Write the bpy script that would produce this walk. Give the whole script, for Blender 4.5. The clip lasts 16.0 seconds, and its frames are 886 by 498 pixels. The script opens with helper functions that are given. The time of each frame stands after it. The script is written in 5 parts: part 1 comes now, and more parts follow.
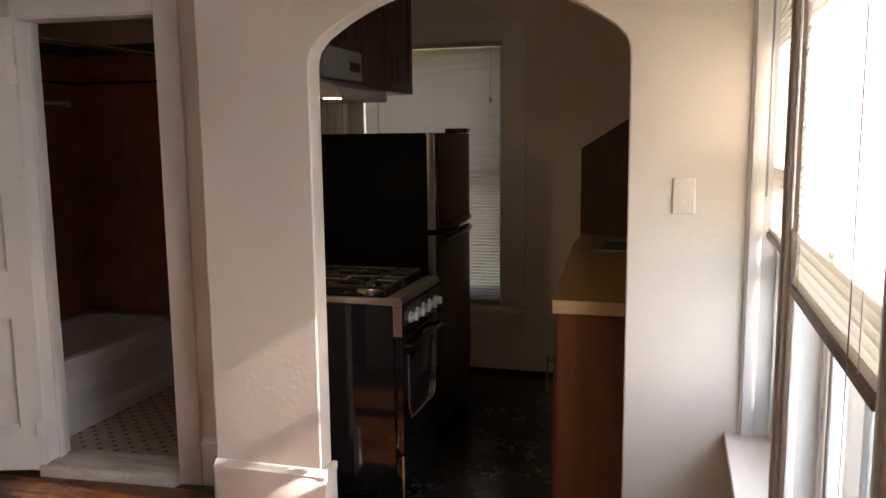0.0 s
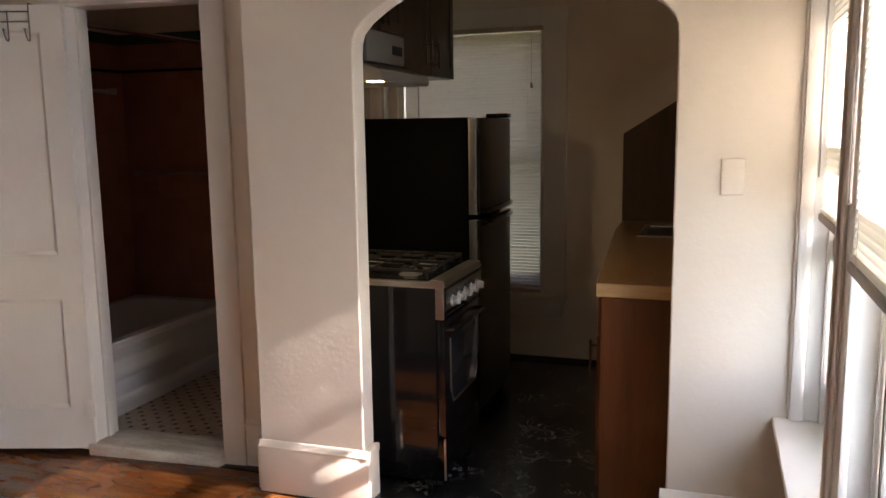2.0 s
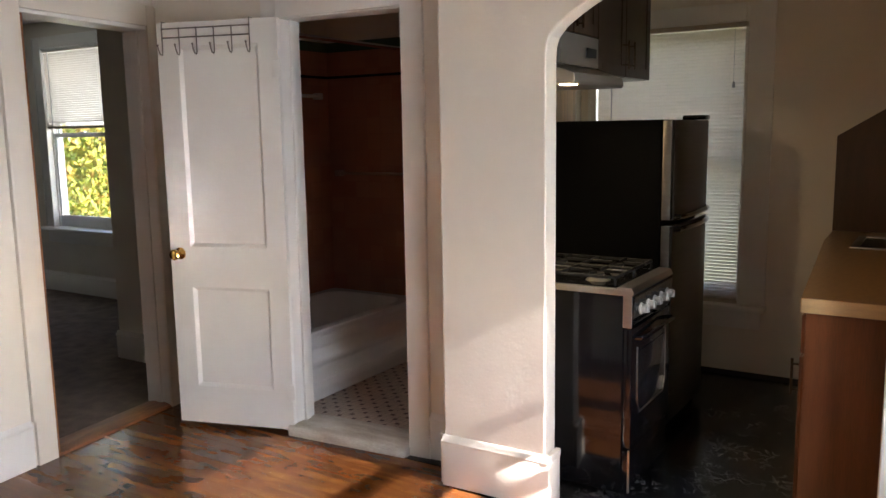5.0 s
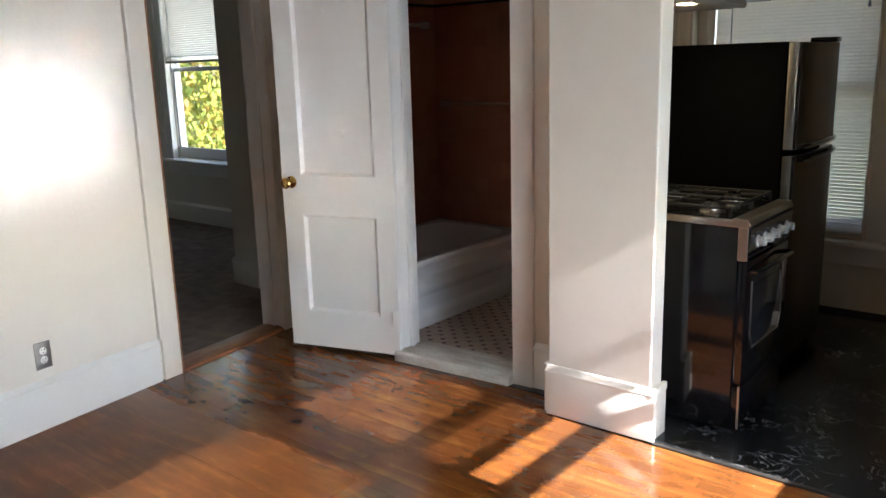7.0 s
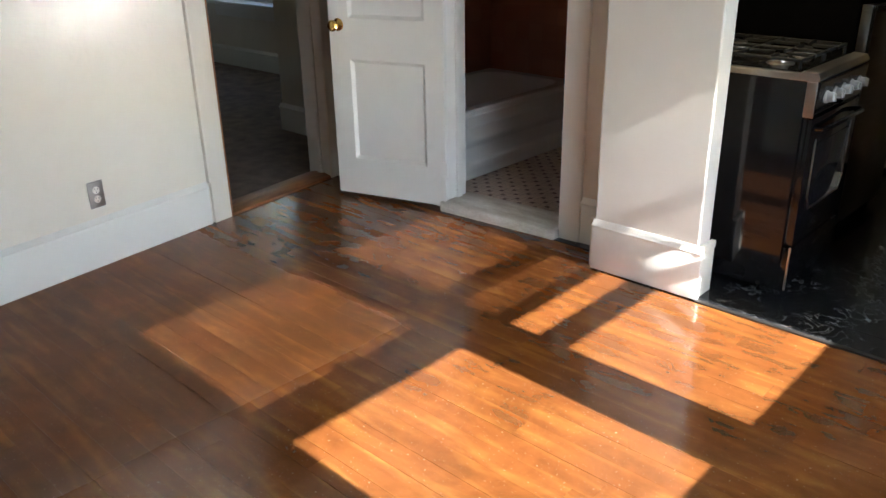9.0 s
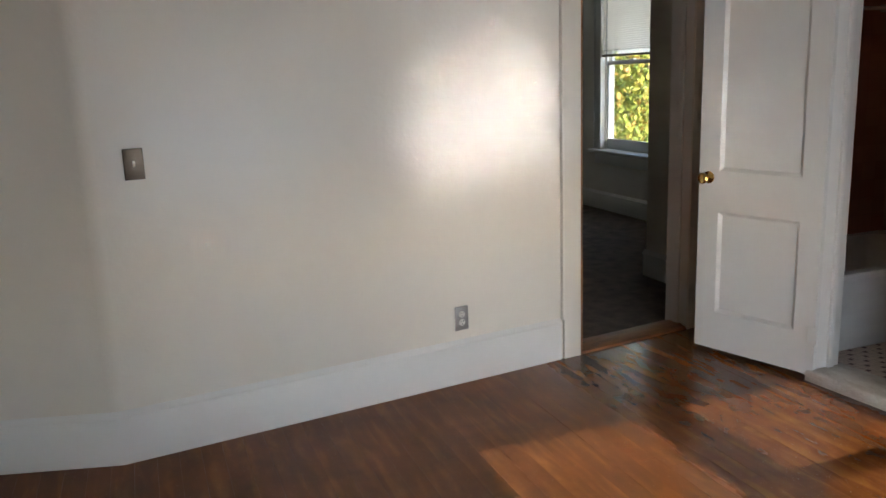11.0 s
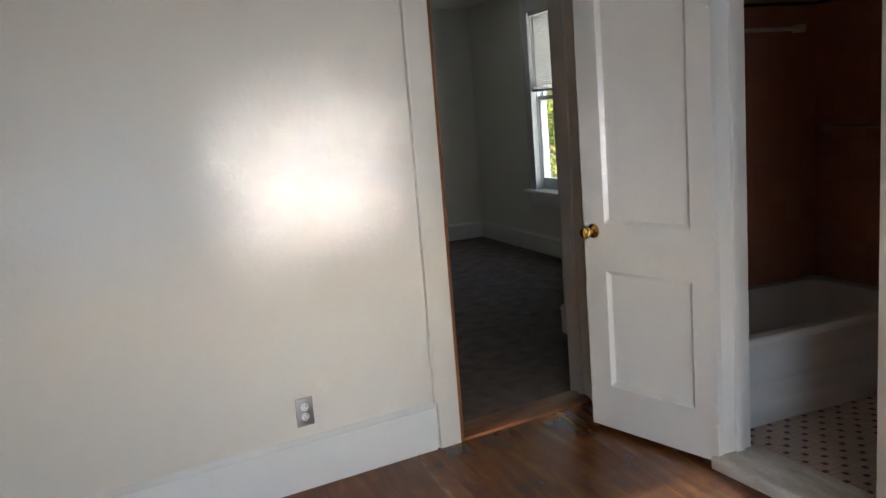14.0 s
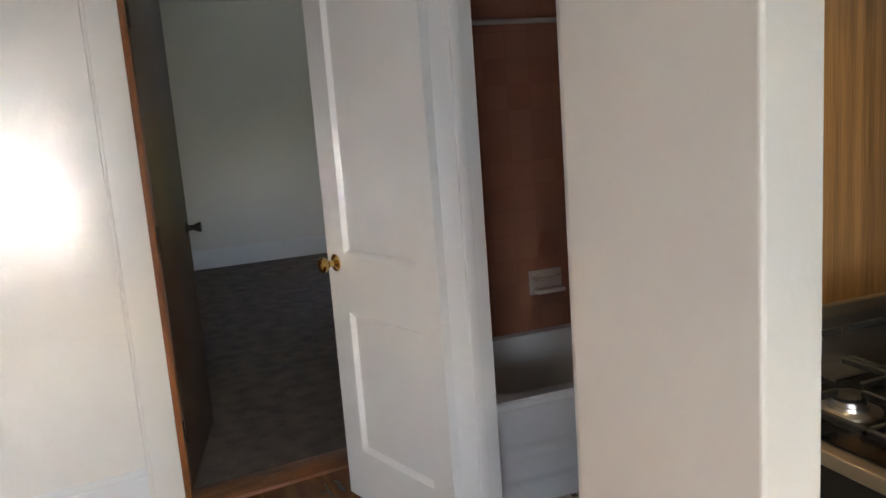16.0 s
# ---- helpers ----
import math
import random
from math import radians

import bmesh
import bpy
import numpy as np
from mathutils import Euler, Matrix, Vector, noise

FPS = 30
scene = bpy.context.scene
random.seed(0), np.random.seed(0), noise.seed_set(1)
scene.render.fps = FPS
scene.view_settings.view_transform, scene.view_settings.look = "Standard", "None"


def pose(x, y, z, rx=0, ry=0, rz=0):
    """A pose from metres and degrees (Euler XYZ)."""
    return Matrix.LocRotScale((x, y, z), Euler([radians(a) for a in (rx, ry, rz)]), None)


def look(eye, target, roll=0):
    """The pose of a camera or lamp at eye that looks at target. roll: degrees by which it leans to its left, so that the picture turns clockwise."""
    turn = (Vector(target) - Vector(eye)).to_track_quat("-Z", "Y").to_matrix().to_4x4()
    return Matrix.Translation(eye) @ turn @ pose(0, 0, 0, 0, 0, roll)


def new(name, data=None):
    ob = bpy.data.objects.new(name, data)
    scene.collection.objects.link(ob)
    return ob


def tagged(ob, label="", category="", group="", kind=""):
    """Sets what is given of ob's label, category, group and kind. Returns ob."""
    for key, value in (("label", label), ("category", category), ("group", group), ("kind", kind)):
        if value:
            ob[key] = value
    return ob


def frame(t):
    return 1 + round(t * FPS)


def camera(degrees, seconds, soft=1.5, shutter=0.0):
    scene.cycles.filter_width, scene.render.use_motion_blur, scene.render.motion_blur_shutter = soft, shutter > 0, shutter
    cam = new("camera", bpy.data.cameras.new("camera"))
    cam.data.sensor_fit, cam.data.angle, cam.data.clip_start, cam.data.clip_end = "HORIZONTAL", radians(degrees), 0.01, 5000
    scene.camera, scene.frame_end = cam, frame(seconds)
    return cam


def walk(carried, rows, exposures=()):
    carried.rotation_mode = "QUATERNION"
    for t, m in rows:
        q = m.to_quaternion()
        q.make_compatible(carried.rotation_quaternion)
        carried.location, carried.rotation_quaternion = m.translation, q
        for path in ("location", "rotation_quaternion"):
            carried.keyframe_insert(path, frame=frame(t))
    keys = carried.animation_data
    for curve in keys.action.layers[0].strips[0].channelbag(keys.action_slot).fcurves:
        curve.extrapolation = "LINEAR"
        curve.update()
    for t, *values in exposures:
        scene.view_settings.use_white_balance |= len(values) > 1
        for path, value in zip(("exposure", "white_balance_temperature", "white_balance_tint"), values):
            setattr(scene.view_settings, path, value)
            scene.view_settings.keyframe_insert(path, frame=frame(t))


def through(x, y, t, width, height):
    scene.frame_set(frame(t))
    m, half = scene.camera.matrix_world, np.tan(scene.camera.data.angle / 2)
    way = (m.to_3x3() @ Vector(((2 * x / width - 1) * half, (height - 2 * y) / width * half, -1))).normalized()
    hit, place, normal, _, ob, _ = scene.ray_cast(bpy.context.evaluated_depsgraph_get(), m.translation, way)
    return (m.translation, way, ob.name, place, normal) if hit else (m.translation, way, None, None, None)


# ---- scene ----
cam = camera(57.7, 16.0)
PATH = [
    (0, (0.494, -0.405, 1.545), (-0.061, 1.496, 1.266), -0.6),
    (0.5, (0.482, -0.406, 1.53), (-0.082, 1.493, 1.258), -0.8),
    (1, (0.464, -0.419, 1.51), (-0.107, 1.476, 1.22), -1.1),
    (1.5, (0.464, -0.428, 1.509), (-0.118, 1.461, 1.209), -1.2),
    (2, (0.466, -0.415, 1.51), (-0.172, 1.457, 1.212), -0.8),
    (2.5, (0.47, -0.411, 1.514), (-0.216, 1.444, 1.215), -1.1),
    (3, (0.47, -0.408, 1.515), (-0.24, 1.439, 1.229), -1.4),
    (3.5, (0.466, -0.41, 1.52), (-0.309, 1.412, 1.236), -1.2),
    (4, (0.463, -0.417, 1.521), (-0.428, 1.351, 1.236), -1.1),
    (4.2, (0.463, -0.413, 1.522), (-0.467, 1.333, 1.232), -0.9),
    (6.5, (0.448, -0.424, 1.523), (-0.763, 1.133, 1.192), -1.6),
    (7, (0.444, -0.416, 1.49), (-0.802, 1.086, 1.049), -1.6),
    (7.5, (0.429, -0.396, 1.459), (-0.79, 1.059, 0.829), -1.6),
    (8, (0.42, -0.387, 1.448), (-0.774, 1.041, 0.716), -1.5),
    (8.2, (0.423, -0.382, 1.461), (-0.771, 1.035, 0.71), -1.4),
    (10.3, (0.409, -0.42, 1.459), (-1.175, 0.615, 0.811), -1.8),
    (10.5, (0.386, -0.428, 1.456), (-1.266, 0.541, 0.881), -1.6),
    (11, (0.472, -0.36, 1.475), (-1.361, 0.32, 1.053), -2.1),
    (11.5, (0.465, -0.341, 1.484), (-1.458, 0.089, 1.141), -3.1),
    (12, (0.353, -0.272, 1.504), (-1.589, 0.08, 1.183), -4.0),
    (12.5, (0.22, -0.197, 1.521), (-1.738, 0.067, 1.213), -3.2),
    (13, (0.194, -0.047, 1.519), (-1.758, 0.254, 1.204), -3.3),
    (13.5, (0.244, 0.292, 1.506), (-1.7, 0.653, 1.206), -2.9),
    (14, (0.157, 0.47, 1.489), (-1.686, 1.17, 1.152), -4.6),
    (14.5, (0.06, 0.781, 1.454), (-1.707, 1.643, 1.088), -3.9),
    (15, (0.057, 1.124, 1.47), (-1.685, 2.039, 1.113), -3.5),
    (15.5, (0.051, 1.457, 1.472), (-1.756, 2.232, 1.105), -3.4),
    (16, (-0.07, 1.698, 1.443), (-1.916, 2.383, 1.094), -4.3),
]
walk(cam, [(t, look(eye, target, roll)) for t, eye, target, roll in PATH],
     exposures=[(0.0, 2.68, 7100, 23), (2.0, 2.80, 7100, 23), (4.0, 3.23, 6900, 22), (6.5, 3.61, 6000, 11), (7.0, 3.41, 5950, 11), (8.0, 3.27, 5850, 8), (10.5, 3.15, 6150, 11),
                (11.0, 2.88, 6250, 13), (11.5, 2.72, 6300, 13), (12.0, 2.83, 6300, 13), (13.0, 3.00, 6300, 15), (14.0, 2.88, 6100, 12), (15.0, 2.87, 6400, 14), (16.0, 3.15, 6200, 14)])

# ---- world, sun, lamps ----
scene.cycles.caustics_reflective = True
scene.cycles.blur_glossy = 0.0
scene.cycles.sample_clamp_indirect = 0.0
SUN_DIR = Vector((-1.0, 0.024, -0.587)).normalized()
world = bpy.data.worlds.new("sky")
scene.world = world
world.use_nodes = True
wn = world.node_tree.nodes
sky = wn.new("ShaderNodeTexSky")
sky.sky_type = 'NISHITA'
sky.sun_disc = False
sky.sun_elevation = radians(30.4)
sky.sun_rotation = radians(90.0)
wn["Background"].inputs["Strength"].default_value = 0.15
world.node_tree.links.new(sky.outputs[0], wn["Background"].inputs["Color"])
sun_data = bpy.data.lights.new("sun", 'SUN')
sun_data.energy = 5.0
sun_data.angle = radians(0.5)
sun_data.color = (1.0, 0.97, 0.93)
sun = new("sun", sun_data)
sun.matrix_world = look((6, 0, 5), Vector((6, 0, 5)) + SUN_DIR)
hood_data = bpy.data.lights.new("hood_bulb", 'AREA')
hood_data.shape = 'RECTANGLE'
hood_data.size, hood_data.size_y = 0.06, 0.05
hood_data.energy = 0.55
hood_data.color = (1.0, 0.78, 0.45)
hood_bulb = new("hood_bulb", hood_data)
hood_bulb.matrix_world = look((-0.90, 2.70, 1.690), (-0.94, 2.72, 0.9))


def sky_lamp(name, eye, target, w, h, energy, colour=(0.69, 0.85, 1.0), spread=180):
    """Daylight of one window, in its opening."""
    d = bpy.data.lights.new(name, 'AREA')
    d.shape = 'RECTANGLE'
    d.size, d.size_y = w, h
    d.energy = energy
    d.color = colour
    d.spread = radians(spread)
    o = new(name, d)
    o.matrix_world = look(eye, target)
    return o


sky_lamp("daylight", (0.93, 1.92, 0.88), (0.0, 1.92, 0.88), 0.48, 0.66, 1.5, spread=155)
sky_lamp("daylight", (0.93, 1.06, 0.88), (0.0, 1.06, 0.88), 0.74, 0.66, 1.6, spread=130)
sky_lamp("daylight", (-1.04, 4.76, 1.29), (-1.04, 0.0, 1.29), 0.86, 1.58, 0.29, (1.0, 0.85, 0.66))
sky_lamp("daylight", (-6.50, 4.40, 1.97), (-6.50, 0.0, 1.97), 0.84, 0.68, 0.95, (0.86, 0.93, 1.0))


# ---- materials ----
def mat(name, colour, rough=0.5, metal=0.0, vary=0.08, scale=6.0, bump=0.0, bump_scale=60.0,
        stretch=(1, 1, 1), coat=0.0, rough_vary=0.0, spec=0.5, tint=None):
    """Principled surface with two scales of variation and fine relief."""
    m = bpy.data.materials.new(name)
    m.use_nodes = True
    n, l = m.node_tree.nodes, m.node_tree.links
    p = n["Principled BSDF"]
    p.inputs["Metallic"].default_value = metal
    p.inputs["Roughness"].default_value = rough
    p.inputs["Coat Weight"].default_value = coat
    p.inputs["Coat Roughness"].default_value = 0.08
    p.inputs["Specular IOR Level"].default_value = spec
    tc = n.new("ShaderNodeTexCoord")
    mp = n.new("ShaderNodeMapping")
    mp.inputs["Scale"].default_value = stretch
    l.new(tc.outputs["Object"], mp.inputs["Vector"])
    big = n.new("ShaderNodeTexNoise")
    big.inputs["Scale"].default_value = scale
    big.inputs["Detail"].default_value = 5
    fine = n.new("ShaderNodeTexNoise")
    fine.inputs["Scale"].default_value = scale * 11
    fine.inputs["Detail"].default_value = 3
    for t in (big, fine):
        l.new(mp.outputs[0], t.inputs["Vector"])
    mix = n.new("ShaderNodeMix")
    mix.data_type = 'RGBA'
    c = Vector(colour)
    second = Vector(tint) if tint else c * (1 - 2.2 * vary)
    mix.inputs["A"].default_value = (*[min(1, v) for v in c * (1 + vary)], 1)
    mix.inputs["B"].default_value = (*second, 1)
    add = n.new("ShaderNodeMath")
    add.operation = 'MULTIPLY_ADD'
    add.inputs[1].default_value = 0.35
    l.new(fine.outputs["Fac"], add.inputs[0])
    half = n.new("ShaderNodeMath")
    half.operation = 'MULTIPLY'
    half.inputs[1].default_value = 0.65
    l.new(big.outputs["Fac"], half.inputs[0])
    l.new(half.outputs[0], add.inputs[2])
    ramp = n.new("ShaderNodeMapRange")
    ramp.inputs["From Min"].default_value = 0.3
    ramp.inputs["From Max"].default_value = 0.7
    l.new(add.outputs[0], ramp.inputs["Value"])
    l.new(ramp.outputs[0], mix.inputs["Factor"])
    l.new(mix.outputs["Result"], p.inputs["Base Color"])
    if rough_vary:
        rr = n.new("ShaderNodeMapRange")
        rr.inputs["From Min"].default_value, rr.inputs["From Max"].default_value = 0.3, 0.7
        rr.inputs["To Min"].default_value, rr.inputs["To Max"].default_value = rough - rough_vary, rough + rough_vary
        l.new(big.outputs["Fac"], rr.inputs["Value"])
        l.new(rr.outputs[0], p.inputs["Roughness"])
    if bump:
        b = n.new("ShaderNodeTexNoise")
        b.inputs["Scale"].default_value = bump_scale
        b.inputs["Detail"].default_value = 4
        l.new(mp.outputs[0], b.inputs["Vector"])
        bn = n.new("ShaderNodeBump")
        bn.inputs["Strength"].default_value = bump
        bn.inputs["Distance"].default_value = 0.01
        l.new(b.outputs["Fac"], bn.inputs["Height"])
        l.new(bn.outputs[0], p.inputs["Normal"])
    return m


def wood_floor_mat():
    m = bpy.data.materials.new("varnished_pine_boards")
    m.use_nodes = True
    n, l = m.node_tree.nodes, m.node_tree.links
    p = n["Principled BSDF"]
    tc = n.new("ShaderNodeTexCoord")
    geo = n.new("ShaderNodeNewGeometry")
    info = n.new("ShaderNodeObjectInfo")
    off = n.new("ShaderNodeVectorMath")
    off.operation = 'MULTIPLY_ADD'
    off.inputs[1].default_value = (37.0, 11.0, 5.0)
    l.new(info.outputs["Random"], off.inputs[0])
    l.new(geo.outputs["Position"], off.inputs[2])
    mp = n.new("ShaderNodeMapping")
    mp.inputs["Scale"].default_value = (1.5, 7.0, 3.0)
    l.new(off.outputs[0], mp.inputs["Vector"])
    grain = n.new("ShaderNodeTexNoise")
    grain.inputs["Scale"].default_value = 2.2
    grain.inputs["Detail"].default_value = 6
    grain.inputs["Distortion"].default_value = 0.6
    l.new(mp.outputs[0], grain.inputs["Vector"])
    wave = n.new("ShaderNodeTexWave")
    wave.bands_direction = 'Y'
    wave.inputs["Scale"].default_value = 0.55
    wave.inputs["Distortion"].default_value = 9.0
    wave.inputs["Detail"].default_value = 3
    l.new(mp.outputs[0], wave.inputs["Vector"])
    stain = n.new("ShaderNodeTexNoise")
    stain.inputs["Scale"].default_value = 4.2
    stain.inputs["Detail"].default_value = 8
    stain.inputs["Roughness"].default_value = 0.62
    stain.inputs["Distortion"].default_value = 0.5
    l.new(geo.outputs["Position"], stain.inputs["Vector"])
    sm = n.new("ShaderNodeMath")
    sm.operation = 'MULTIPLY_ADD'
    sm.inputs[1].default_value = 0.72
    l.new(grain.outputs["Fac"], sm.inputs[0])
    wv = n.new("ShaderNodeMath")
    wv.operation = 'MULTIPLY'
    wv.inputs[1].default_value = 0.10
    l.new(wave.outputs["Fac"], wv.inputs[0])
    l.new(wv.outputs[0], sm.inputs[2])
    ramp = n.new("ShaderNodeValToRGB")
    e = ramp.color_ramp.elements
    e[0].position, e[0].color = 0.10, (0.120, 0.036, 0.0100, 1)
    e[1].position, e[1].color = 0.78, (0.33, 0.138, 0.029, 1)
    mid = ramp.color_ramp.elements.new(0.42)
    mid.color = (0.165, 0.054, 0.0135, 1)
    l.new(sm.outputs[0], ramp.inputs["Fac"])
    tone = n.new("ShaderNodeMix")
    tone.data_type = 'RGBA'
    tone.blend_type = 'MULTIPLY'
    tone.inputs["Factor"].default_value = 1.0
    tv = n.new("ShaderNodeMapRange")
    tv.inputs["To Min"].default_value, tv.inputs["To Max"].default_value = 0.92, 1.06
    l.new(info.outputs["Random"], tv.inputs["Value"])
    st = n.new("ShaderNodeMapRange")
    st.inputs["From Min"].default_value, st.inputs["From Max"].default_value = 0.35, 0.68
    st.inputs["To Min"].default_value, st.inputs["To Max"].default_value = 0.68, 1.12
    l.new(stain.outputs["Fac"], st.inputs["Value"])
    mul = n.new("ShaderNodeMath")
    mul.operation = 'MULTIPLY'
    l.new(tv.outputs[0], mul.inputs[0])
    l.new(st.outputs[0], mul.inputs[1])
    l.new(ramp.outputs["Color"], tone.inputs["A"])
    l.new(mul.outputs[0], tone.inputs["B"])
    dust = n.new("ShaderNodeTexNoise")
    dust.inputs["Scale"].default_value = 120.0
    dust.inputs["Detail"].default_value = 2
    l.new(geo.outputs["Position"], dust.inputs["Vector"])
    scuff = n.new("ShaderNodeTexNoise")
    scuff.inputs["Scale"].default_value = 5.0
    scuff.inputs["Detail"].default_value = 8
    scuff.inputs["Roughness"].default_value = 0.75
    l.new(mp.outputs[0], scuff.inputs["Vector"])
    dm = n.new("ShaderNodeMapRange")
    dm.inputs["From Min"].default_value, dm.inputs["From Max"].default_value = 0.69, 0.74
    dm.inputs["To Max"].default_value = 0.4
    l.new(dust.outputs["Fac"], dm.inputs["Value"])
    sc = n.new("ShaderNodeMapRange")
    sc.inputs["From Min"].default_value, sc.inputs["From Max"].default_value = 0.60, 0.78
    sc.inputs["To Max"].default_value = 0.18
    l.new(scuff.outputs["Fac"], sc.inputs["Value"])
    worn = n.new("ShaderNodeMix")
    worn.data_type = 'RGBA'
    worn.inputs["B"].default_value = (0.36, 0.15, 0.04, 1)
    l.new(sc.outputs[0], worn.inputs["Factor"])
    l.new(tone.outputs["Result"], worn.inputs["A"])
    speck = n.new("ShaderNodeMix")
    speck.data_type = 'RGBA'
    speck.inputs["B"].default_value = (0.55, 0.45, 0.33, 1)
    l.new(dm.outputs[0], speck.inputs["Factor"])
    l.new(worn.outputs["Result"], speck.inputs["A"])
    l.new(speck.outputs["Result"], p.inputs["Base Color"])
    rr = n.new("ShaderNodeMapRange")
    rr.inputs["From Min"].default_value, rr.inputs["From Max"].default_value = 0.3, 0.7
    rr.inputs["To Min"].default_value, rr.inputs["To Max"].default_value = 0.125, 0.15
    l.new(stain.outputs["Fac"], rr.inputs["Value"])
    # the varnish is worn to a satin along the inner side of the room; gloss is set where the sun lands
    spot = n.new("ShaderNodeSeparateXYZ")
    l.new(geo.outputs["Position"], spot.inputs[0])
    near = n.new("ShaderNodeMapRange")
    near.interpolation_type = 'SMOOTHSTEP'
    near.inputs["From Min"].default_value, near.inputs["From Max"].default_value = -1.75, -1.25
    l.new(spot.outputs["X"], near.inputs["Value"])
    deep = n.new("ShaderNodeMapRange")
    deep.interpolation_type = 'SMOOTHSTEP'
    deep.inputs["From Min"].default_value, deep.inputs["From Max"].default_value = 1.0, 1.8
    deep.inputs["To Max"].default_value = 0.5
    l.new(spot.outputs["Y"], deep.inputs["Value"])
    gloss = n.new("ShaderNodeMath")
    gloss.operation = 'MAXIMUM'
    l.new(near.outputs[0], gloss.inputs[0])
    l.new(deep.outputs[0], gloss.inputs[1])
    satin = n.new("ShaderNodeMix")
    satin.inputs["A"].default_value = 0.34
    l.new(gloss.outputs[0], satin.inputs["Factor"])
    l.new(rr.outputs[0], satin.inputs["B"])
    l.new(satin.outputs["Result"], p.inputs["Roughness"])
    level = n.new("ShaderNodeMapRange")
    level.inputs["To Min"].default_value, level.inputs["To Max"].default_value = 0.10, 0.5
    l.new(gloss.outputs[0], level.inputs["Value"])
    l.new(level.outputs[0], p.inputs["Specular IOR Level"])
    p.inputs["IOR"].default_value = 1.92
    return m


def marble_vinyl_mat():
    m = bpy.data.materials.new("black_marbled_vinyl")
    m.use_nodes = True
    n, l = m.node_tree.nodes, m.node_tree.links
    p = n["Principled BSDF"]
    geo = n.new("ShaderNodeNewGeometry")
    a = n.new("ShaderNodeTexNoise")
    a.inputs["Scale"].default_value = 11.0
    a.inputs["Detail"].default_value = 5
    a.inputs["Distortion"].default_value = 1.4
    l.new(geo.outputs["Position"], a.inputs["Vector"])
    d = n.new("ShaderNodeMath")
    d.operation = 'SUBTRACT'
    d.inputs[1].default_value = 0.5
    l.new(a.outputs["Fac"], d.inputs[0])
    ab = n.new("ShaderNodeMath")
    ab.operation = 'ABSOLUTE'
    l.new(d.outputs[0], ab.inputs[0])
    b = n.new("ShaderNodeTexNoise")
    b.inputs["Scale"].default_value = 4.0
    l.new(geo.outputs["Position"], b.inputs["Vector"])
    vein = n.new("ShaderNodeMapRange")
    vein.inputs["From Min"].default_value, vein.inputs["From Max"].default_value = 0.0, 0.022
    vein.inputs["To Min"].default_value, vein.inputs["To Max"].default_value = 1.0, 0.0
    l.new(ab.outputs[0], vein.inputs["Value"])
    cut = n.new("ShaderNodeMapRange")
    cut.inputs["From Min"].default_value, cut.inputs["From Max"].default_value = 0.45, 0.65
    l.new(b.outputs["Fac"], cut.inputs["Value"])
    mu = n.new("ShaderNodeMath")
    mu.operation = 'MULTIPLY'
    l.new(vein.outputs[0], mu.inputs[0])
    l.new(cut.outputs[0], mu.inputs[1])
    mix = n.new("ShaderNodeMix")
    mix.data_type = 'RGBA'
    mix.inputs["A"].default_value = (0.012, 0.012, 0.013, 1)
    mix.inputs["B"].default_value = (0.22, 0.22, 0.215, 1)
    l.new(mu.outputs[0], mix.inputs["Factor"])
    l.new(mix.outputs["Result"], p.inputs["Base Color"])
    p.inputs["Roughness"].default_value = 0.26
    return m


def wall_tile_mat():
    m = bpy.data.materials.new("terracotta_wall_tile")
    m.use_nodes = True
    n, l = m.node_tree.nodes, m.node_tree.links
    p = n["Principled BSDF"]
    tc = n.new("ShaderNodeTexCoord")
    sep = n.new("ShaderNodeSeparateXYZ")
    l.new(tc.outputs["Object"], sep.inputs[0])
    ad = n.new("ShaderNodeMath")
    l.new(sep.outputs["X"], ad.inputs[0])
    l.new(sep.outputs["Y"], ad.inputs[1])
    comb = n.new("ShaderNodeCombineXYZ")
    l.new(ad.outputs[0], comb.inputs["X"])
    l.new(sep.outputs["Z"], comb.inputs["Y"])
    br = n.new("ShaderNodeTexBrick")
    br.offset = 0.0
    br.inputs["Scale"].default_value = 1.0
    br.inputs["Brick Width"].default_value = 0.108
    br.inputs["Row Height"].default_value = 0.108
    br.inputs["Mortar Size"].default_value = 0.0018
    br.inputs["Color1"].default_value = (0.42, 0.185, 0.115, 1)
    br.inputs["Color2"].default_value = (0.37, 0.155, 0.095, 1)
    br.inputs["Mortar"].default_value = (0.35, 0.155, 0.10, 1)
    l.new(comb.outputs[0], br.inputs["Vector"])
    l.new(br.outputs["Color"], p.inputs["Base Color"])
    p.inputs["Roughness"].default_value = 0.22
    bn = n.new("ShaderNodeBump")
    bn.inputs["Strength"].default_value = 0.15
    bn.inputs["Distance"].default_value = 0.002
    bn.invert = True
    l.new(br.outputs["Fac"], bn.inputs["Height"])
    l.new(bn.outputs[0], p.inputs["Normal"])
    return m


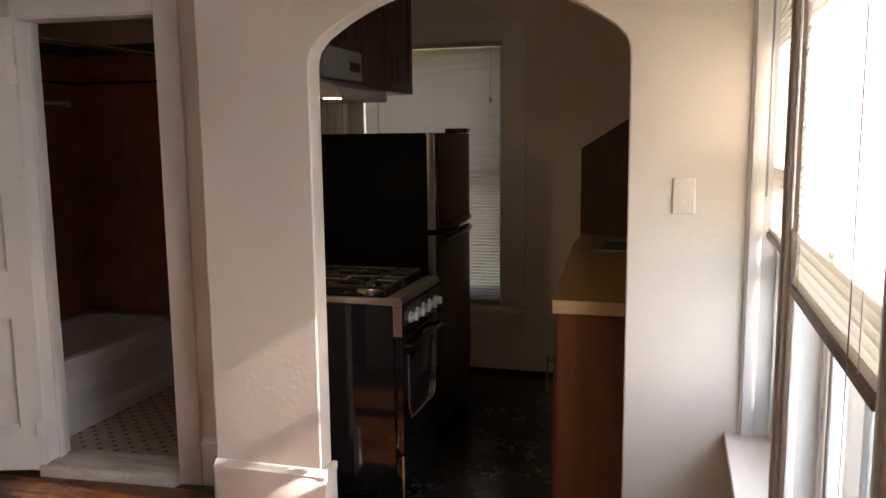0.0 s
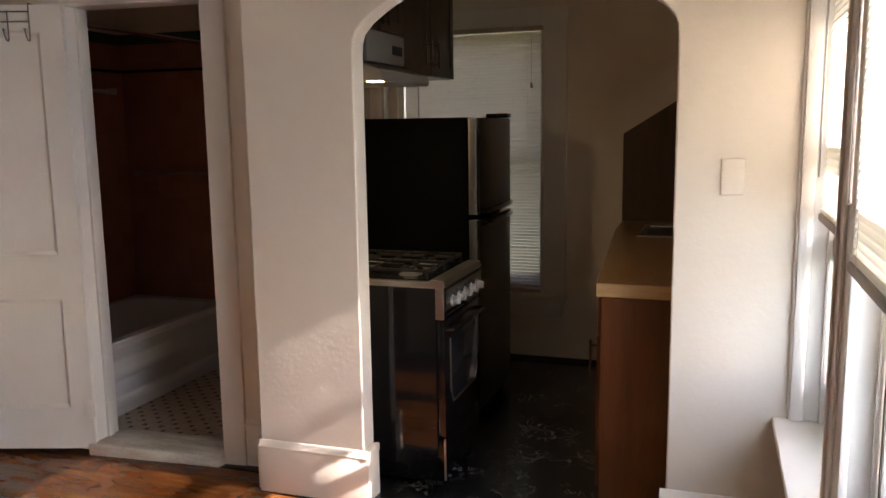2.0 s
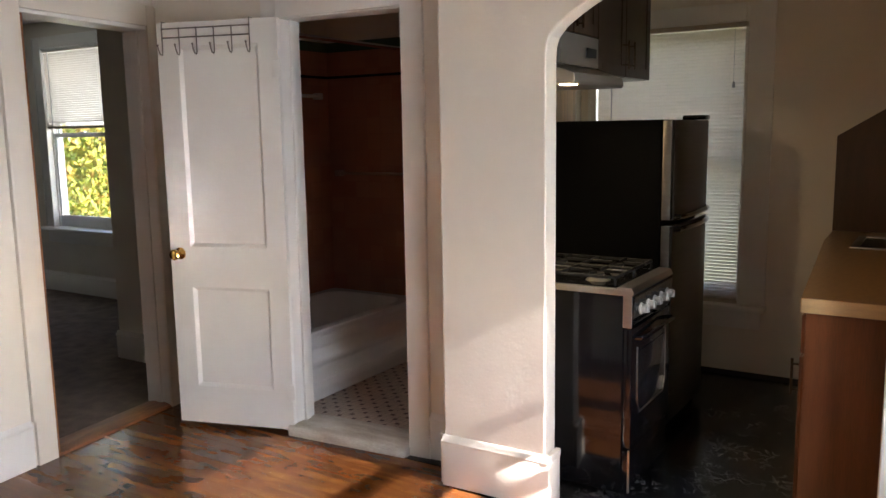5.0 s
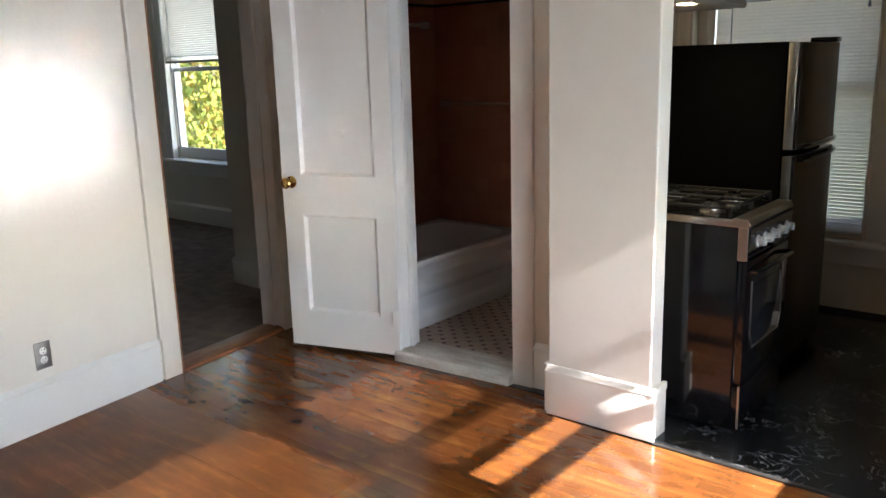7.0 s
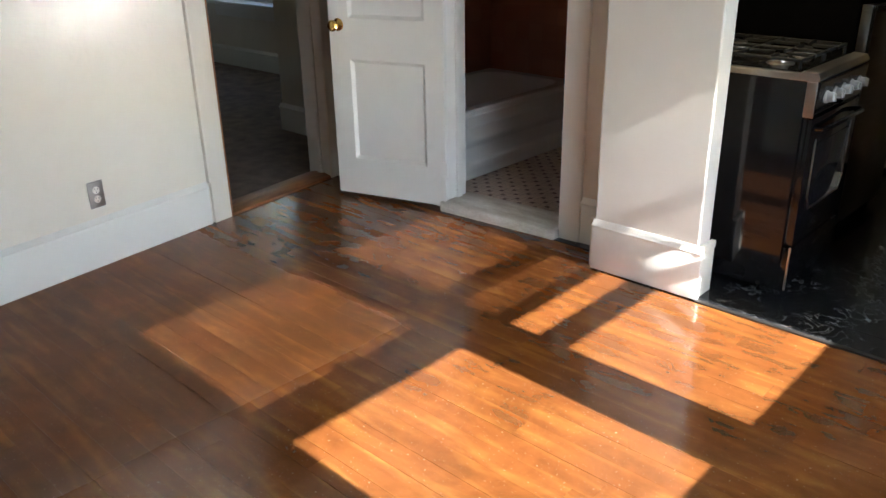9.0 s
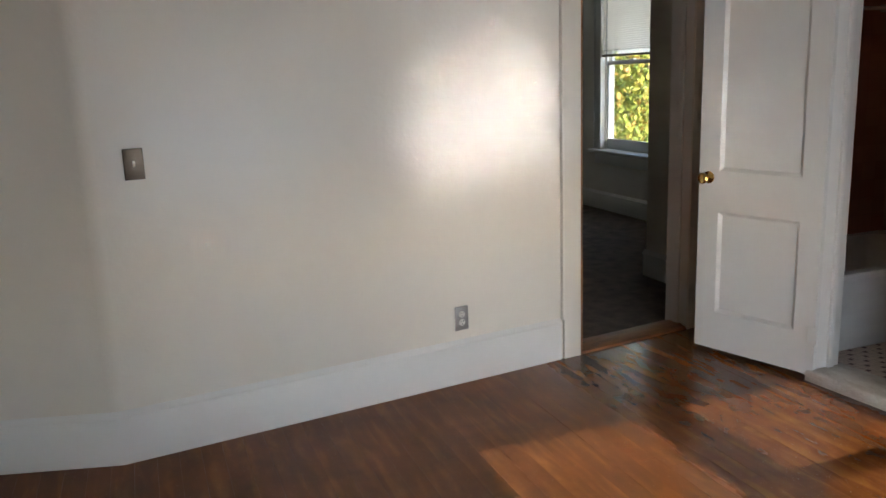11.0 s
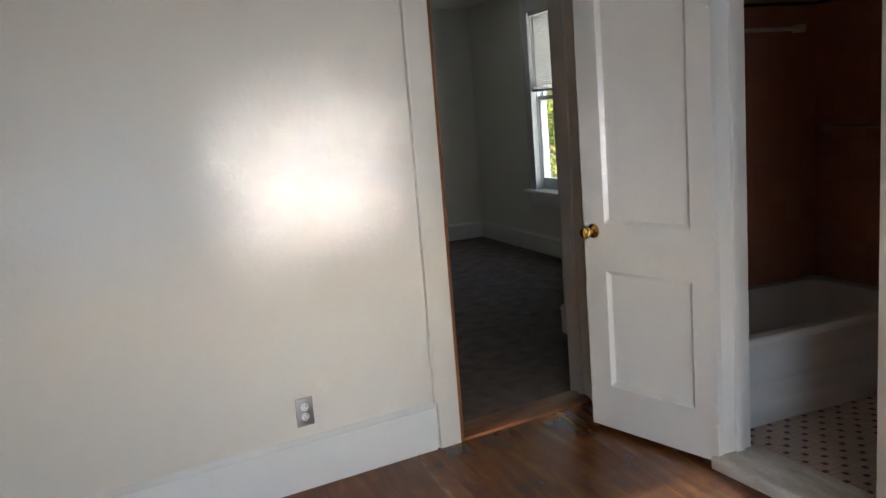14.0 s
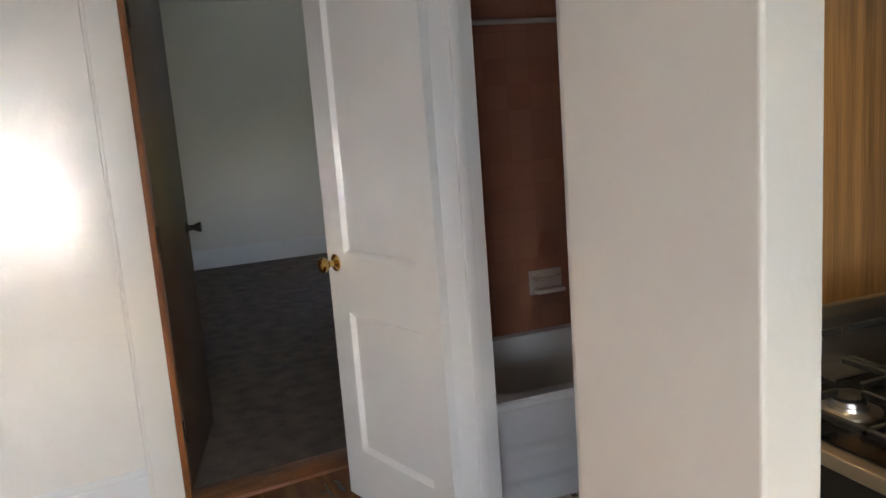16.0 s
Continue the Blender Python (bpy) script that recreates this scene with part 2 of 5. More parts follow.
def leaf_mat(name, a, b, c):
    m = bpy.data.materials.new(name)
    m.use_nodes = True
    n, l = m.node_tree.nodes, m.node_tree.links
    p = n["Principled BSDF"]
    geo = n.new("ShaderNodeNewGeometry")
    r = n.new("ShaderNodeValToRGB")
    e = r.color_ramp.elements
    e[0].position, e[0].color = 0.0, (*a, 1)
    e[1].position, e[1].color = 1.0, (*c, 1)
    k = r.color_ramp.elements.new(0.6)
    k.color = (*b, 1)
    l.new(geo.outputs["Random Per Island"], r.inputs["Fac"])
    l.new(r.outputs["Color"], p.inputs["Base Color"])
    p.inputs["Roughness"].default_value = 0.5
    tr = n.new("ShaderNodeBsdfTranslucent")
    l.new(r.outputs["Color"], tr.inputs["Color"])
    mx = n.new("ShaderNodeMixShader")
    mx.inputs[0].default_value = 0.45
    l.new(p.outputs[0], mx.inputs[1])
    l.new(tr.outputs[0], mx.inputs[2])
    l.new(mx.outputs[0], n["Material Output"].inputs["Surface"])
    return m


def slat_mat(name="white_vinyl_slat", colour=(0.86, 0.84, 0.78), through=0.6):
    m = mat(name, colour, 0.45, vary=0.03, scale=3)
    n, l = m.node_tree.nodes, m.node_tree.links
    tr = n.new("ShaderNodeBsdfTranslucent")
    tr.inputs["Color"].default_value = (0.92, 0.90, 0.85, 1)
    mx = n.new("ShaderNodeMixShader")
    mx.inputs[0].default_value = through
    l.new(n["Principled BSDF"].outputs[0], mx.inputs[1])
    l.new(tr.outputs[0], mx.inputs[2])
    l.new(mx.outputs[0], n["Material Output"].inputs["Surface"])
    return m


def glass_mat():
    m = bpy.data.materials.new("window_glass")
    m.use_nodes = True
    n, l = m.node_tree.nodes, m.node_tree.links
    p = n["Principled BSDF"]
    p.inputs["Transmission Weight"].default_value = 1.0
    p.inputs["Roughness"].default_value = 0.0
    p.inputs["IOR"].default_value = 1.45
    return m


def glow_mat(name, colour, strength):
    m = bpy.data.materials.new(name)
    m.use_nodes = True
    p = m.node_tree.nodes["Principled BSDF"]
    p.inputs["Base Color"].default_value = (*colour, 1)
    p.inputs["Emission Color"].default_value = (*colour, 1)
    p.inputs["Emission Strength"].default_value = strength
    return m


PAINT = mat("cream_wall_paint", (0.775, 0.718, 0.625), 0.36, vary=0.015, scale=1.3, bump=0.10, bump_scale=45, rough_vary=0.03)
TRIM = mat("white_trim_paint", (0.79, 0.77, 0.725), 0.30, vary=0.012, scale=2.5, bump=0.07, bump_scale=30, rough_vary=0.02)
CEIL = mat("ceiling_paint", (0.78, 0.76, 0.72), 0.8, vary=0.03, bump=0.1)
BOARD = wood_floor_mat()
VINYL = marble_vinyl_mat()
TILE = wall_tile_mat()
GREEN_TILE = mat("green_border_tile", (0.05, 0.09, 0.05), 0.25)
BLACK_TILE = mat("black_border_tile", (0.02, 0.015, 0.012), 0.25)
HEX_LIGHT = mat("pink_floor_tile", (0.66, 0.52, 0.42), 0.35, vary=0.1, scale=20)
HEX_DARK = mat("oxblood_floor_tile", (0.10, 0.025, 0.02), 0.3, vary=0.15, scale=20)
GROUT = mat("dark_grout", (0.36, 0.28, 0.22), 0.9, scale=30)
ENAMEL = mat("white_tub_enamel", (0.72, 0.71, 0.70), 0.14, vary=0.02, scale=3)
CARPET = mat("grey_carpet", (0.23, 0.18, 0.15), 0.95, vary=0.2, scale=9, bump=0.8, bump_scale=260, spec=0.1)
OAK = mat("stained_wood_jamb", (0.29, 0.10, 0.026), 0.38, vary=0.3, scale=3, stretch=(9, 9, 0.8), bump=0.1, bump_scale=20)
OAK_X = mat("worn_wood_saddle", (0.27, 0.10, 0.032), 0.35, vary=0.35, scale=3, stretch=(2, 9, 9), bump=0.15, bump_scale=20)
BROWN_DOOR = mat("brown_door_paint", (0.12, 0.064, 0.036), 0.4, vary=0.1, scale=2, stretch=(6, 6, 0.6), bump=0.05)
PANELLING = mat("wood_panelling", (0.34, 0.19, 0.075), 0.45, vary=0.35, scale=2.0, stretch=(14, 14, 0.35), bump=0.05)
CABINET = mat("cherry_cabinet", (0.150, 0.052, 0.018), 0.35, vary=0.2, scale=2.5, stretch=(8, 8, 0.6), bump=0.04)
DARK_CAB = mat("espresso_cabinet", (0.042, 0.022, 0.014), 0.38, vary=0.2, scale=2.5, stretch=(8, 8, 0.6), bump=0.04)
# colour darkened for the counter's dim top; its lit end has a lighter copy
LAMINATE = mat("tan_laminate", (0.29, 0.165, 0.068), 0.3, vary=0.12, scale=14, stretch=(4, 1, 1))
BLACK = mat("black_enamel", (0.006, 0.006, 0.0065), 0.10, vary=0.1, scale=4, spec=0.42)
BLACK_TEX = mat("black_textured_steel", (0.0022, 0.0022, 0.0022), 0.6, spec=0.02, vary=0.15, scale=8, bump=0.1, bump_scale=220)
IRON = mat("cast_iron", (0.010, 0.010, 0.010), 0.6, spec=0.3, vary=0.2, scale=30, bump=0.3, bump_scale=150)
STEEL = mat("brushed_steel", (0.50, 0.48, 0.45), 0.30, metal=1.0, vary=0.08, scale=4, stretch=(1, 1, 14))
PLATE = mat("brushed_plate", (0.24, 0.22, 0.20), 0.42, metal=1.0, vary=0.08, scale=10, stretch=(1, 1, 12))
BRASS = mat("polished_brass", (0.72, 0.46, 0.14), 0.14, metal=1.0, vary=0.08, scale=25)
OLD_BRASS = mat("tarnished_brass", (0.09, 0.065, 0.045), 0.35, metal=1.0, vary=0.2, scale=25)
CHROME = mat("chrome", (0.75, 0.75, 0.75), 0.12, metal=1.0, vary=0.03)
PLASTIC = mat("white_plastic", (0.80, 0.78, 0.72), 0.3, vary=0.02)
GREY_PLASTIC = mat("grey_plastic", (0.36, 0.35, 0.36), 0.35, vary=0.04)
SLAT = slat_mat()
RAIL = mat("beige_blind_rail", (0.50, 0.42, 0.33), 0.4, vary=0.05)
CORD = mat("cord", (0.75, 0.72, 0.65), 0.7)
GLASS = glass_mat()
VINYL_WIN = mat("white_window_vinyl", (0.78, 0.78, 0.77), 0.35, vary=0.03)
SCREEN_FRAME = mat("black_screen_frame", (0.02, 0.02, 0.022), 0.4, vary=0.1)
GLOW = glow_mat("lit_bulb_lens", (1.0, 0.80, 0.45), 6.0)
DARK = mat("dark_slot", (0.01, 0.01, 0.01), 0.7)
BARK = mat("bark", (0.10, 0.075, 0.055), 0.9, vary=0.3, scale=5, bump=0.6, bump_scale=30)
LEAF = leaf_mat("autumn_leaves", (0.13, 0.20, 0.03), (0.34, 0.34, 0.05), (0.40, 0.20, 0.05))
GRASS = mat("lawn", (0.07, 0.10, 0.03), 0.9, vary=0.3, scale=0.8, bump=0.5)
SIDING = mat("pale_siding", (0.55, 0.54, 0.50), 0.7, vary=0.06)


# ---- builders ----
def add_box(bm, x0, x1, y0, y1, z0, z1, bevel=0.0, seg=2):
    vs = [bm.verts.new(c) for c in ((x0, y0, z0), (x1, y0, z0), (x1, y1, z0), (x0, y1, z0),
                                    (x0, y0, z1), (x1, y0, z1), (x1, y1, z1), (x0, y1, z1))]
    fs = [bm.faces.new([vs[i] for i in f]) for f in
          ((0, 3, 2, 1), (4, 5, 6, 7), (0, 1, 5, 4), (1, 2, 6, 5), (2, 3, 7, 6), (3, 0, 4, 7))]
    if bevel:
        es = {e for f in fs for e in f.edges}
        bmesh.ops.bevel(bm, geom=list(es), offset=bevel, segments=seg, affect='EDGES', profile=0.5)


def add_cyl(bm, a, b, r0, r1=None, seg=16):
    a, b = Vector(a), Vector(b)
    r1 = r0 if r1 is None else r1
    m = Matrix.Translation((a + b) / 2) @ (b - a).to_track_quat('Z', 'Y').to_matrix().to_4x4()
    bmesh.ops.create_cone(bm, cap_ends=True, segments=seg, radius1=r0, radius2=r1, depth=(b - a).length, matrix=m)


def add_lathe(bm, origin, axis, profile, seg=24):
    """Turned shape: profile is (distance along the axis, radius)."""
    m = Matrix.Translation(origin) @ Vector(axis).to_track_quat('Z', 'Y').to_matrix().to_4x4()
    rings = []
    for d, r in profile:
        rings.append([bm.verts.new(m @ Vector((r * math.cos(2 * math.pi * i / seg), r * math.sin(2 * math.pi * i / seg), d)))
                      for i in range(seg)])
    for p, q in zip(rings, rings[1:]):
        for i in range(seg):
            bm.faces.new((p[i], p[(i + 1) % seg], q[(i + 1) % seg], q[i]))
    bm.faces.new(list(reversed(rings[0])))
    bm.faces.new(rings[-1])


def add_tube(bm, pts, r, seg=8):
    """Round bar through points."""
    pts = [Vector(p) for p in pts]
    rings = []
    for i, p in enumerate(pts):
        d = (pts[min(i + 1, len(pts) - 1)] - pts[max(i - 1, 0)]).normalized()
        q = d.to_track_quat('Z', 'Y')
        rings.append([bm.verts.new(p + q @ Vector((r * math.cos(2 * math.pi * k / seg), r * math.sin(2 * math.pi * k / seg), 0)))
                      for k in range(seg)])
    for a, b in zip(rings, rings[1:]):
        for k in range(seg):
            bm.faces.new((a[k], a[(k + 1) % seg], b[(k + 1) % seg], b[k]))
    bm.faces.new(list(reversed(rings[0])))
    bm.faces.new(rings[-1])


def add_prism(bm, outline, axis, lo, hi):
    """Extrude a 2D outline along an axis ('x', 'y' or 'z')."""
    def at(p, d):
        return {'x': (d, p[0], p[1]), 'y': (p[0], d, p[1]), 'z': (p[0], p[1], d)}[axis]
    a = [bm.verts.new(at(p, lo)) for p in outline]
    b = [bm.verts.new(at(p, hi)) for p in outline]
    bm.faces.new(a)
    bm.faces.new(list(reversed(b)))
    for i in range(len(a)):
        j = (i + 1) % len(a)
        bm.faces.new((a[j], a[i], b[i], b[j]))


def mesh_of(name, bm, material, smooth=False):
    bmesh.ops.recalc_face_normals(bm, faces=bm.faces[:])
    me = bpy.data.meshes.new(name)
    bm.to_mesh(me)
    bm.free()
    me.materials.append(material)
    if smooth:
        me.shade_smooth()
        me.set_sharp_from_angle(angle=radians(38))
    return me


def part(name, bm, material, parent=None, label="", smooth=False):
    ob = new(name, mesh_of(name, bm, material, smooth))
    if parent:
        ob.parent = parent
    if label:
        tagged(ob, label=label)
    return ob


def boxes(*dims, bevel=0.0):
    bm = bmesh.new()
    for d in dims:
        add_box(bm, *d, bevel=bevel)
    return bm


def structure(name, bm, material, label, category, m=None, smooth=False):
    ob = part(name, bm, material, smooth=smooth)
    if m:
        ob.matrix_world = m
    return tagged(ob, label=label, category=category, kind="structure")


def thing(name, label, category, m, group="", kind=""):
    ob = new(name)
    ob.empty_display_size = 0.1
    ob.matrix_world = m
    return tagged(ob, label=label, category=category, group=group, kind=kind)


def soften(ob, width, seg=3, angle=35):
    b = ob.modifiers.new("bevel", 'BEVEL')
    b.width, b.segments, b.limit_method, b.angle_limit = width, seg, 'ANGLE', radians(angle)
    return ob


# ---- plan ----
H = 2.60            # ceiling
YA, YC, YB = 2.403, 2.504, 2.530   # front and back of the arch wall; the bathroom wall begins at YB
XW = 0.765          # window wall
ARCH_L, ARCH_R, SPRING = -0.843, 0.332, 1.822
PIER_L = -1.320
BATH_L, BATH_R, HEAD = -2.290, -1.626, 2.062
LEAN = -0.004       # the pier's far corner stands out this little
YK = 4.600          # kitchen's back wall
REAR = -1.200
LW = pose(-3.074, 1.711, 0, 0, 0, -82.1)     # left wall: x runs away from the bedroom doorway, y into the room
BW = pose(-2.760, -0.551, 0, 0, 0, -104.9)   # short wall past the bend
LW_LEN, BW_LEN = 2.284, 0.70
DOOR_S = 0.765      # width of the bedroom doorway

# subfloor and ceiling
structure("floor", boxes((-8.6, 1.0, -1.5, 4.9, -0.20, -0.022)), OAK, "timber subfloor beneath the boards and coverings", "floor")
structure("ceiling", boxes((-8.6, 1.0, -1.5, 4.9, H, H + 0.15)), CEIL, "flat white painted ceiling", "ceiling")

# arch wall with its pier
bm = bmesh.new()
cx, hw = (ARCH_L + ARCH_R) / 2, (ARCH_R - ARCH_L) / 2
R = 0.90
base = math.sqrt(R * R - hw * hw)
curve = []
for i in range(25):
    x = -hw + 2 * hw * i / 24
    curve.append((cx + x, SPRING + 0.045 + math.sqrt(R * R - x * x) - base))
fl = [(ARCH_L, SPRING - 0.03), (ARCH_L + 0.003, SPRING + 0.012), (ARCH_L + 0.014, SPRING + 0.045)]
fr = [(ARCH_R - 0.014, SPRING + 0.045), (ARCH_R - 0.003, SPRING + 0.012), (ARCH_R, SPRING - 0.03)]
outline = [(PIER_L, 0), (ARCH_L, 0)] + fl + curve[1:-1] + fr + [(ARCH_R, 0), (XW, 0), (XW, H), (PIER_L, H)]
add_prism(bm, outline, 'y', YA, YC)
for v in bm.verts:
    if v.co.x < PIER_L + 0.01 and v.co.y < YA + 0.01:
        v.co.x, v.co.y = PIER_L + 0.004, YA + LEAN
add_box(bm, PIER_L, PIER_L + 0.12, YC - 0.02, YB + 0.075, 0, H)
arch = structure("wall_arch", bm, PAINT, "cream painted plaster wall with a wide arched opening to the kitchen", "wall")
soften(arch, 0.007)

# bathroom wall, a little askew to the arch wall
SKEW = 0.055


def askew(bm):
    for v in bm.verts:
        v.co.y += SKEW * max(0.0, min(1.4, (v.co.x - BATH_L) / (BATH_R - BATH_L)))
    return bm


structure("wall_bathroom", askew(boxes((-3.36, BATH_L - 0.02, YB + 0.002, 2.66, 0, H), (BATH_R + 0.02, PIER_L - 0.002, YB + 0.002, 2.66, 0, H),
                                 (BATH_L - 0.02, BATH_R + 0.02, YB + 0.002, 2.66, HEAD + 0.02, H))),
          PAINT, "cream painted wall with the bathroom doorway", "wall")
bm = bmesh.new()
for x0, x1, yo in ((BATH_L - 0.12, BATH_L - 0.012, 0.006), (BATH_R + 0.006, BATH_R + 0.115, 0.02)):
    add_box(bm, x0, x1, YB - yo, YB + 0.001, 0, HEAD + 0.115, 0.004)
add_box(bm, BATH_L - 0.0115, BATH_R + 0.0055, YB - 0.0195, YB + 0.001, HEAD + 0.006, HEAD + 0.114, 0.004)
add_box(bm, BATH_L - 0.02, BATH_L, YB - 0.004, 2.664, 0.03, HEAD + 0.004, 0.003)
add_box(bm, BATH_R, BATH_R + 0.02, YB - 0.004, 2.664, 0.03, HEAD + 0.004, 0.003)
add_box(bm, BATH_L, BATH_R, YB - 0.004, 2.664, HEAD, HEAD + 0.02, 0.003)
add_box(bm, BATH_L, BATH_L + 0.014, 2.585, 2.62, 0.05, HEAD, 0.003)
add_box(bm, BATH_R - 0.014, BATH_R, 2.585, 2.62, 0.05, HEAD, 0.003)
structure("trim_bathroom_door", askew(bm), TRIM, "white painted door casing and jambs of the bathroom", "trim", smooth=True)
bm = bmesh.new()
add_box(bm, BATH_L - 0.02, BATH_R + 0.01, YB - 0.055, 2.70, -0.02, 0.052, 0.012, 3)
structure("threshold_bathroom", askew(bm), mat("chipped_white_paint", (0.76, 0.73, 0.66), 0.5, vary=0.05, scale=9, bump=0.5, bump_scale=25,
          stretch=(0.5, 2, 2), tint=(0.40, 0.33, 0.25)), "worn white painted wooden threshold of the bathroom", "threshold", smooth=True)


def skirting(bm, x0, x1, y=0.0, out=-1, height=0.222):
    """Board and moulded cap along x, on a wall face at y, standing out towards out."""
    t = 0.017 * out
    a, b = sorted((y, y + t))
    add_box(bm, x0, x1, a, b, 0, height - 0.035, 0.002)
    prof = [(y, height - 0.0345), (y + 1.35 * t, height - 0.0345), (y + 1.35 * t, height - 0.024), (y + 0.9 * t, height - 0.018),
            (y + 0.55 * t, height - 0.006), (y + 0.2 * t, height), (y, height)]
    add_prism(bm, [(p[0], p[1]) for p in prof], 'x', x0, x1)


# pier's tall base wraps its front and both ends
bm = bmesh.new()
skirting(bm, PIER_L + 0.002, ARCH_L + 0.024, YA, -1, 0.225)
for v in bm.verts:
    v.co.y += LEAN * (ARCH_L - v.co.x) / (ARCH_L - PIER_L - 0.004) * (v.co.x < ARCH_L)
add_box(bm, ARCH_L, ARCH_L + 0.019, YA + 0.001, YC + 0.006, 0, 0.19, 0.002)
add_box(bm, ARCH_L, ARCH_L + 0.023, YA + 0.001, YC + 0.008, 0.1905, 0.222, 0.004)
add_box(bm, PIER_L - 0.019, PIER_L, YA + 0.001, YB + 0.038, 0, 0.19, 0.002)
add_box(bm, PIER_L - 0.023, PIER_L, YA + 0.001, YB + 0.038, 0.1905, 0.222, 0.004)
structure("baseboard_pier", bm, PAINT, "painted moulded baseboard round the pier", "baseboard", smooth=True)
bm = bmesh.new()
skirting(bm, ARCH_R - 0.02, XW, YA, -1, 0.225)
structure("baseboard_arch", bm, TRIM, "painted moulded baseboard beside the arch", "baseboard", smooth=True)
bm = bmesh.new()
skirting(bm, BATH_R + 0.117, PIER_L - 0.024, YB + 0.002, -1, 0.225)
structure("baseboard_recess", askew(bm), TRIM, "painted baseboard beside the bathroom casing", "baseboard", smooth=True)

# left wall and its bend
structure("wall_left", boxes((0.02, LW_LEN - 0.033, -0.16, -0.015, 0, H), (-1.0, 0.02, -0.16, -0.015, 2.11, H), (-1.0, -DOOR_S - 0.02, -0.16, -0.015, 0, 2.11)),
          PAINT, "cream painted semi-gloss wall with the bedroom doorway", "wall", LW)
structure("wall_bend", boxes((0.033, BW_LEN + 0.2, -0.16, -0.015, 0, H)), PAINT, "short angled cream painted wall", "wall", BW)
bm = bmesh.new()
add_lathe(bm, (0.0333, -0.165, 0), (0, 0, 1), [(0.0, 0.15), (H, 0.15)], 96)
structure("wall_bend_corner", bm, PAINT, "rounded plaster corner where the wall bends", "wall", BW, smooth=True)
bm = bmesh.new()
skirting(bm, 0.122, LW_LEN + 0.001, -0.017, 1)
structure("baseboard_left", bm, TRIM, "white painted moulded baseboard", "baseboard", LW, smooth=True)
bm = bmesh.new()
skirting(bm, 0.0, BW_LEN, -0.017, 1)
structure("baseboard_bend", bm, TRIM, "white painted moulded baseboard on the angled wall", "baseboard", BW, smooth=True)
bm = bmesh.new()
add_box(bm, 0.0, 0.106, -0.0145, 0.004, 0, 2.20, 0.003)
add_box(bm, 0.1065, 0.119, -0.0145, 0.008, 0.215, 2.21, 0.003)
add_box(bm, -DOOR_S - 0.09, -DOOR_S, -0.0145, 0.004, 0, 2.20, 0.004)
add_box(bm, -DOOR_S - 0.105, -DOOR_S - 0.09, -0.0145, 0.011, 0, 2.21, 0.004)
add_box(bm, -DOOR_S + 0.0005, -0.0005, -0.0145, 0.0035, 2.095, 2.20, 0.003)
structure("trim_bedroom_door", bm, PAINT, "white painted flat casing of the bedroom doorway", "trim", LW, smooth=True)
bm = bmesh.new()
add_box(bm, -0.026, 0.02, -0.175, -0.0148, 0, 2.095, 0.002)
add_box(bm, -0.030, -0.026, -0.085, -0.06, 0, 2.09, 0.001)
structure("jamb_bedroom_door", bm, OAK, "stained wood jamb of the bedroom doorway", "door jamb", LW, smooth=True)
bm = bmesh.new()
add_box(bm, -DOOR_S - 0.02, -DOOR_S, -0.175, -0.005, 0, 2.095, 0.002)
add_box(bm, -DOOR_S, -DOOR_S + 0.012, -0.10, -0.065, 0, 2.09, 0.002)
add_box(bm, -DOOR_S + 0.0005, -0.0005, -0.175, -0.005, 2.075, 2.094, 0.002)
structure("jamb_bedroom_strike", bm, TRIM, "painted strike jamb and head of the bedroom doorway", "door jamb", LW, smooth=True)
bm = bmesh.new()
add_prism(bm, [(-0.175, 0.0), (-0.175, 0.012), (-0.13, 0.022), (-0.05, 0.024), (-0.008, 0.012), (-0.004, 0.0)], 'x', -DOOR_S, 0.0)
structure("threshold_bedroom", bm, OAK_X, "worn varnished wooden saddle in the bedroom doorway", "threshold", LW, smooth=True)

# rear wall and window wall
structure("wall_rear", boxes((-3.3, 1.0, REAR - 0.15, REAR, 0, H)), PAINT, "cream painted wall behind the entrance side", "wall")
W1 = (1.650, 2.402)
W2 = (0.640, 1.490)
SILL, TOP = 0.53, 2.33
structure("wall_window", boxes((XW, 0.95, YA + 0.002, YK + 0.15, 0, H), (XW, 0.95, W1[1], YA, 0, H), (XW, 0.95, W2[1], W1[0], 0, H), (XW, 0.95, REAR - 0.15, W2[0], 0, H),
                               (XW, 0.95, W2[0], W1[1], 0, SILL - 0.03), (XW, 0.95, W2[0], W1[1], TOP, H)),
          PAINT, "cream painted outer wall with a pair of tall windows", "wall")

# kitchen, bathroom and bedroom shells
bm = bmesh.new()
add_prism(bm, [(PIER_L + 0.03, YB + 0.002), (-1.62, YK + 0.1), (-1.75, YK + 0.1), (-1.44, YB + 0.132)], 'z', 0, H)
structure("wall_kitchen_side", bm, PAINT, "painted partition between kitchen and bathroom", "wall")
KW = (-1.52, -0.555, 0.455, 2.13)
structure("wall_kitchen_back", boxes((-1.9, KW[0], YK, YK + 0.15, 0, H), (KW[1], 0.95, YK, YK + 0.15, 0, H),
                                     (KW[0], KW[1], YK, YK + 0.15, 0, KW[2] - 0.03), (KW[0], KW[1], YK, YK + 0.15, KW[3], H)),
          PAINT, "painted kitchen wall with a tall window", "wall")
structure("floor_kitchen", boxes((PIER_L + 0.05, XW, YA - 0.012, YB, -0.02, 0.004), (-1.8, XW, YB + 0.003, YK, -0.02, 0.004)), VINYL, "black marbled vinyl kitchen floor", "floor")
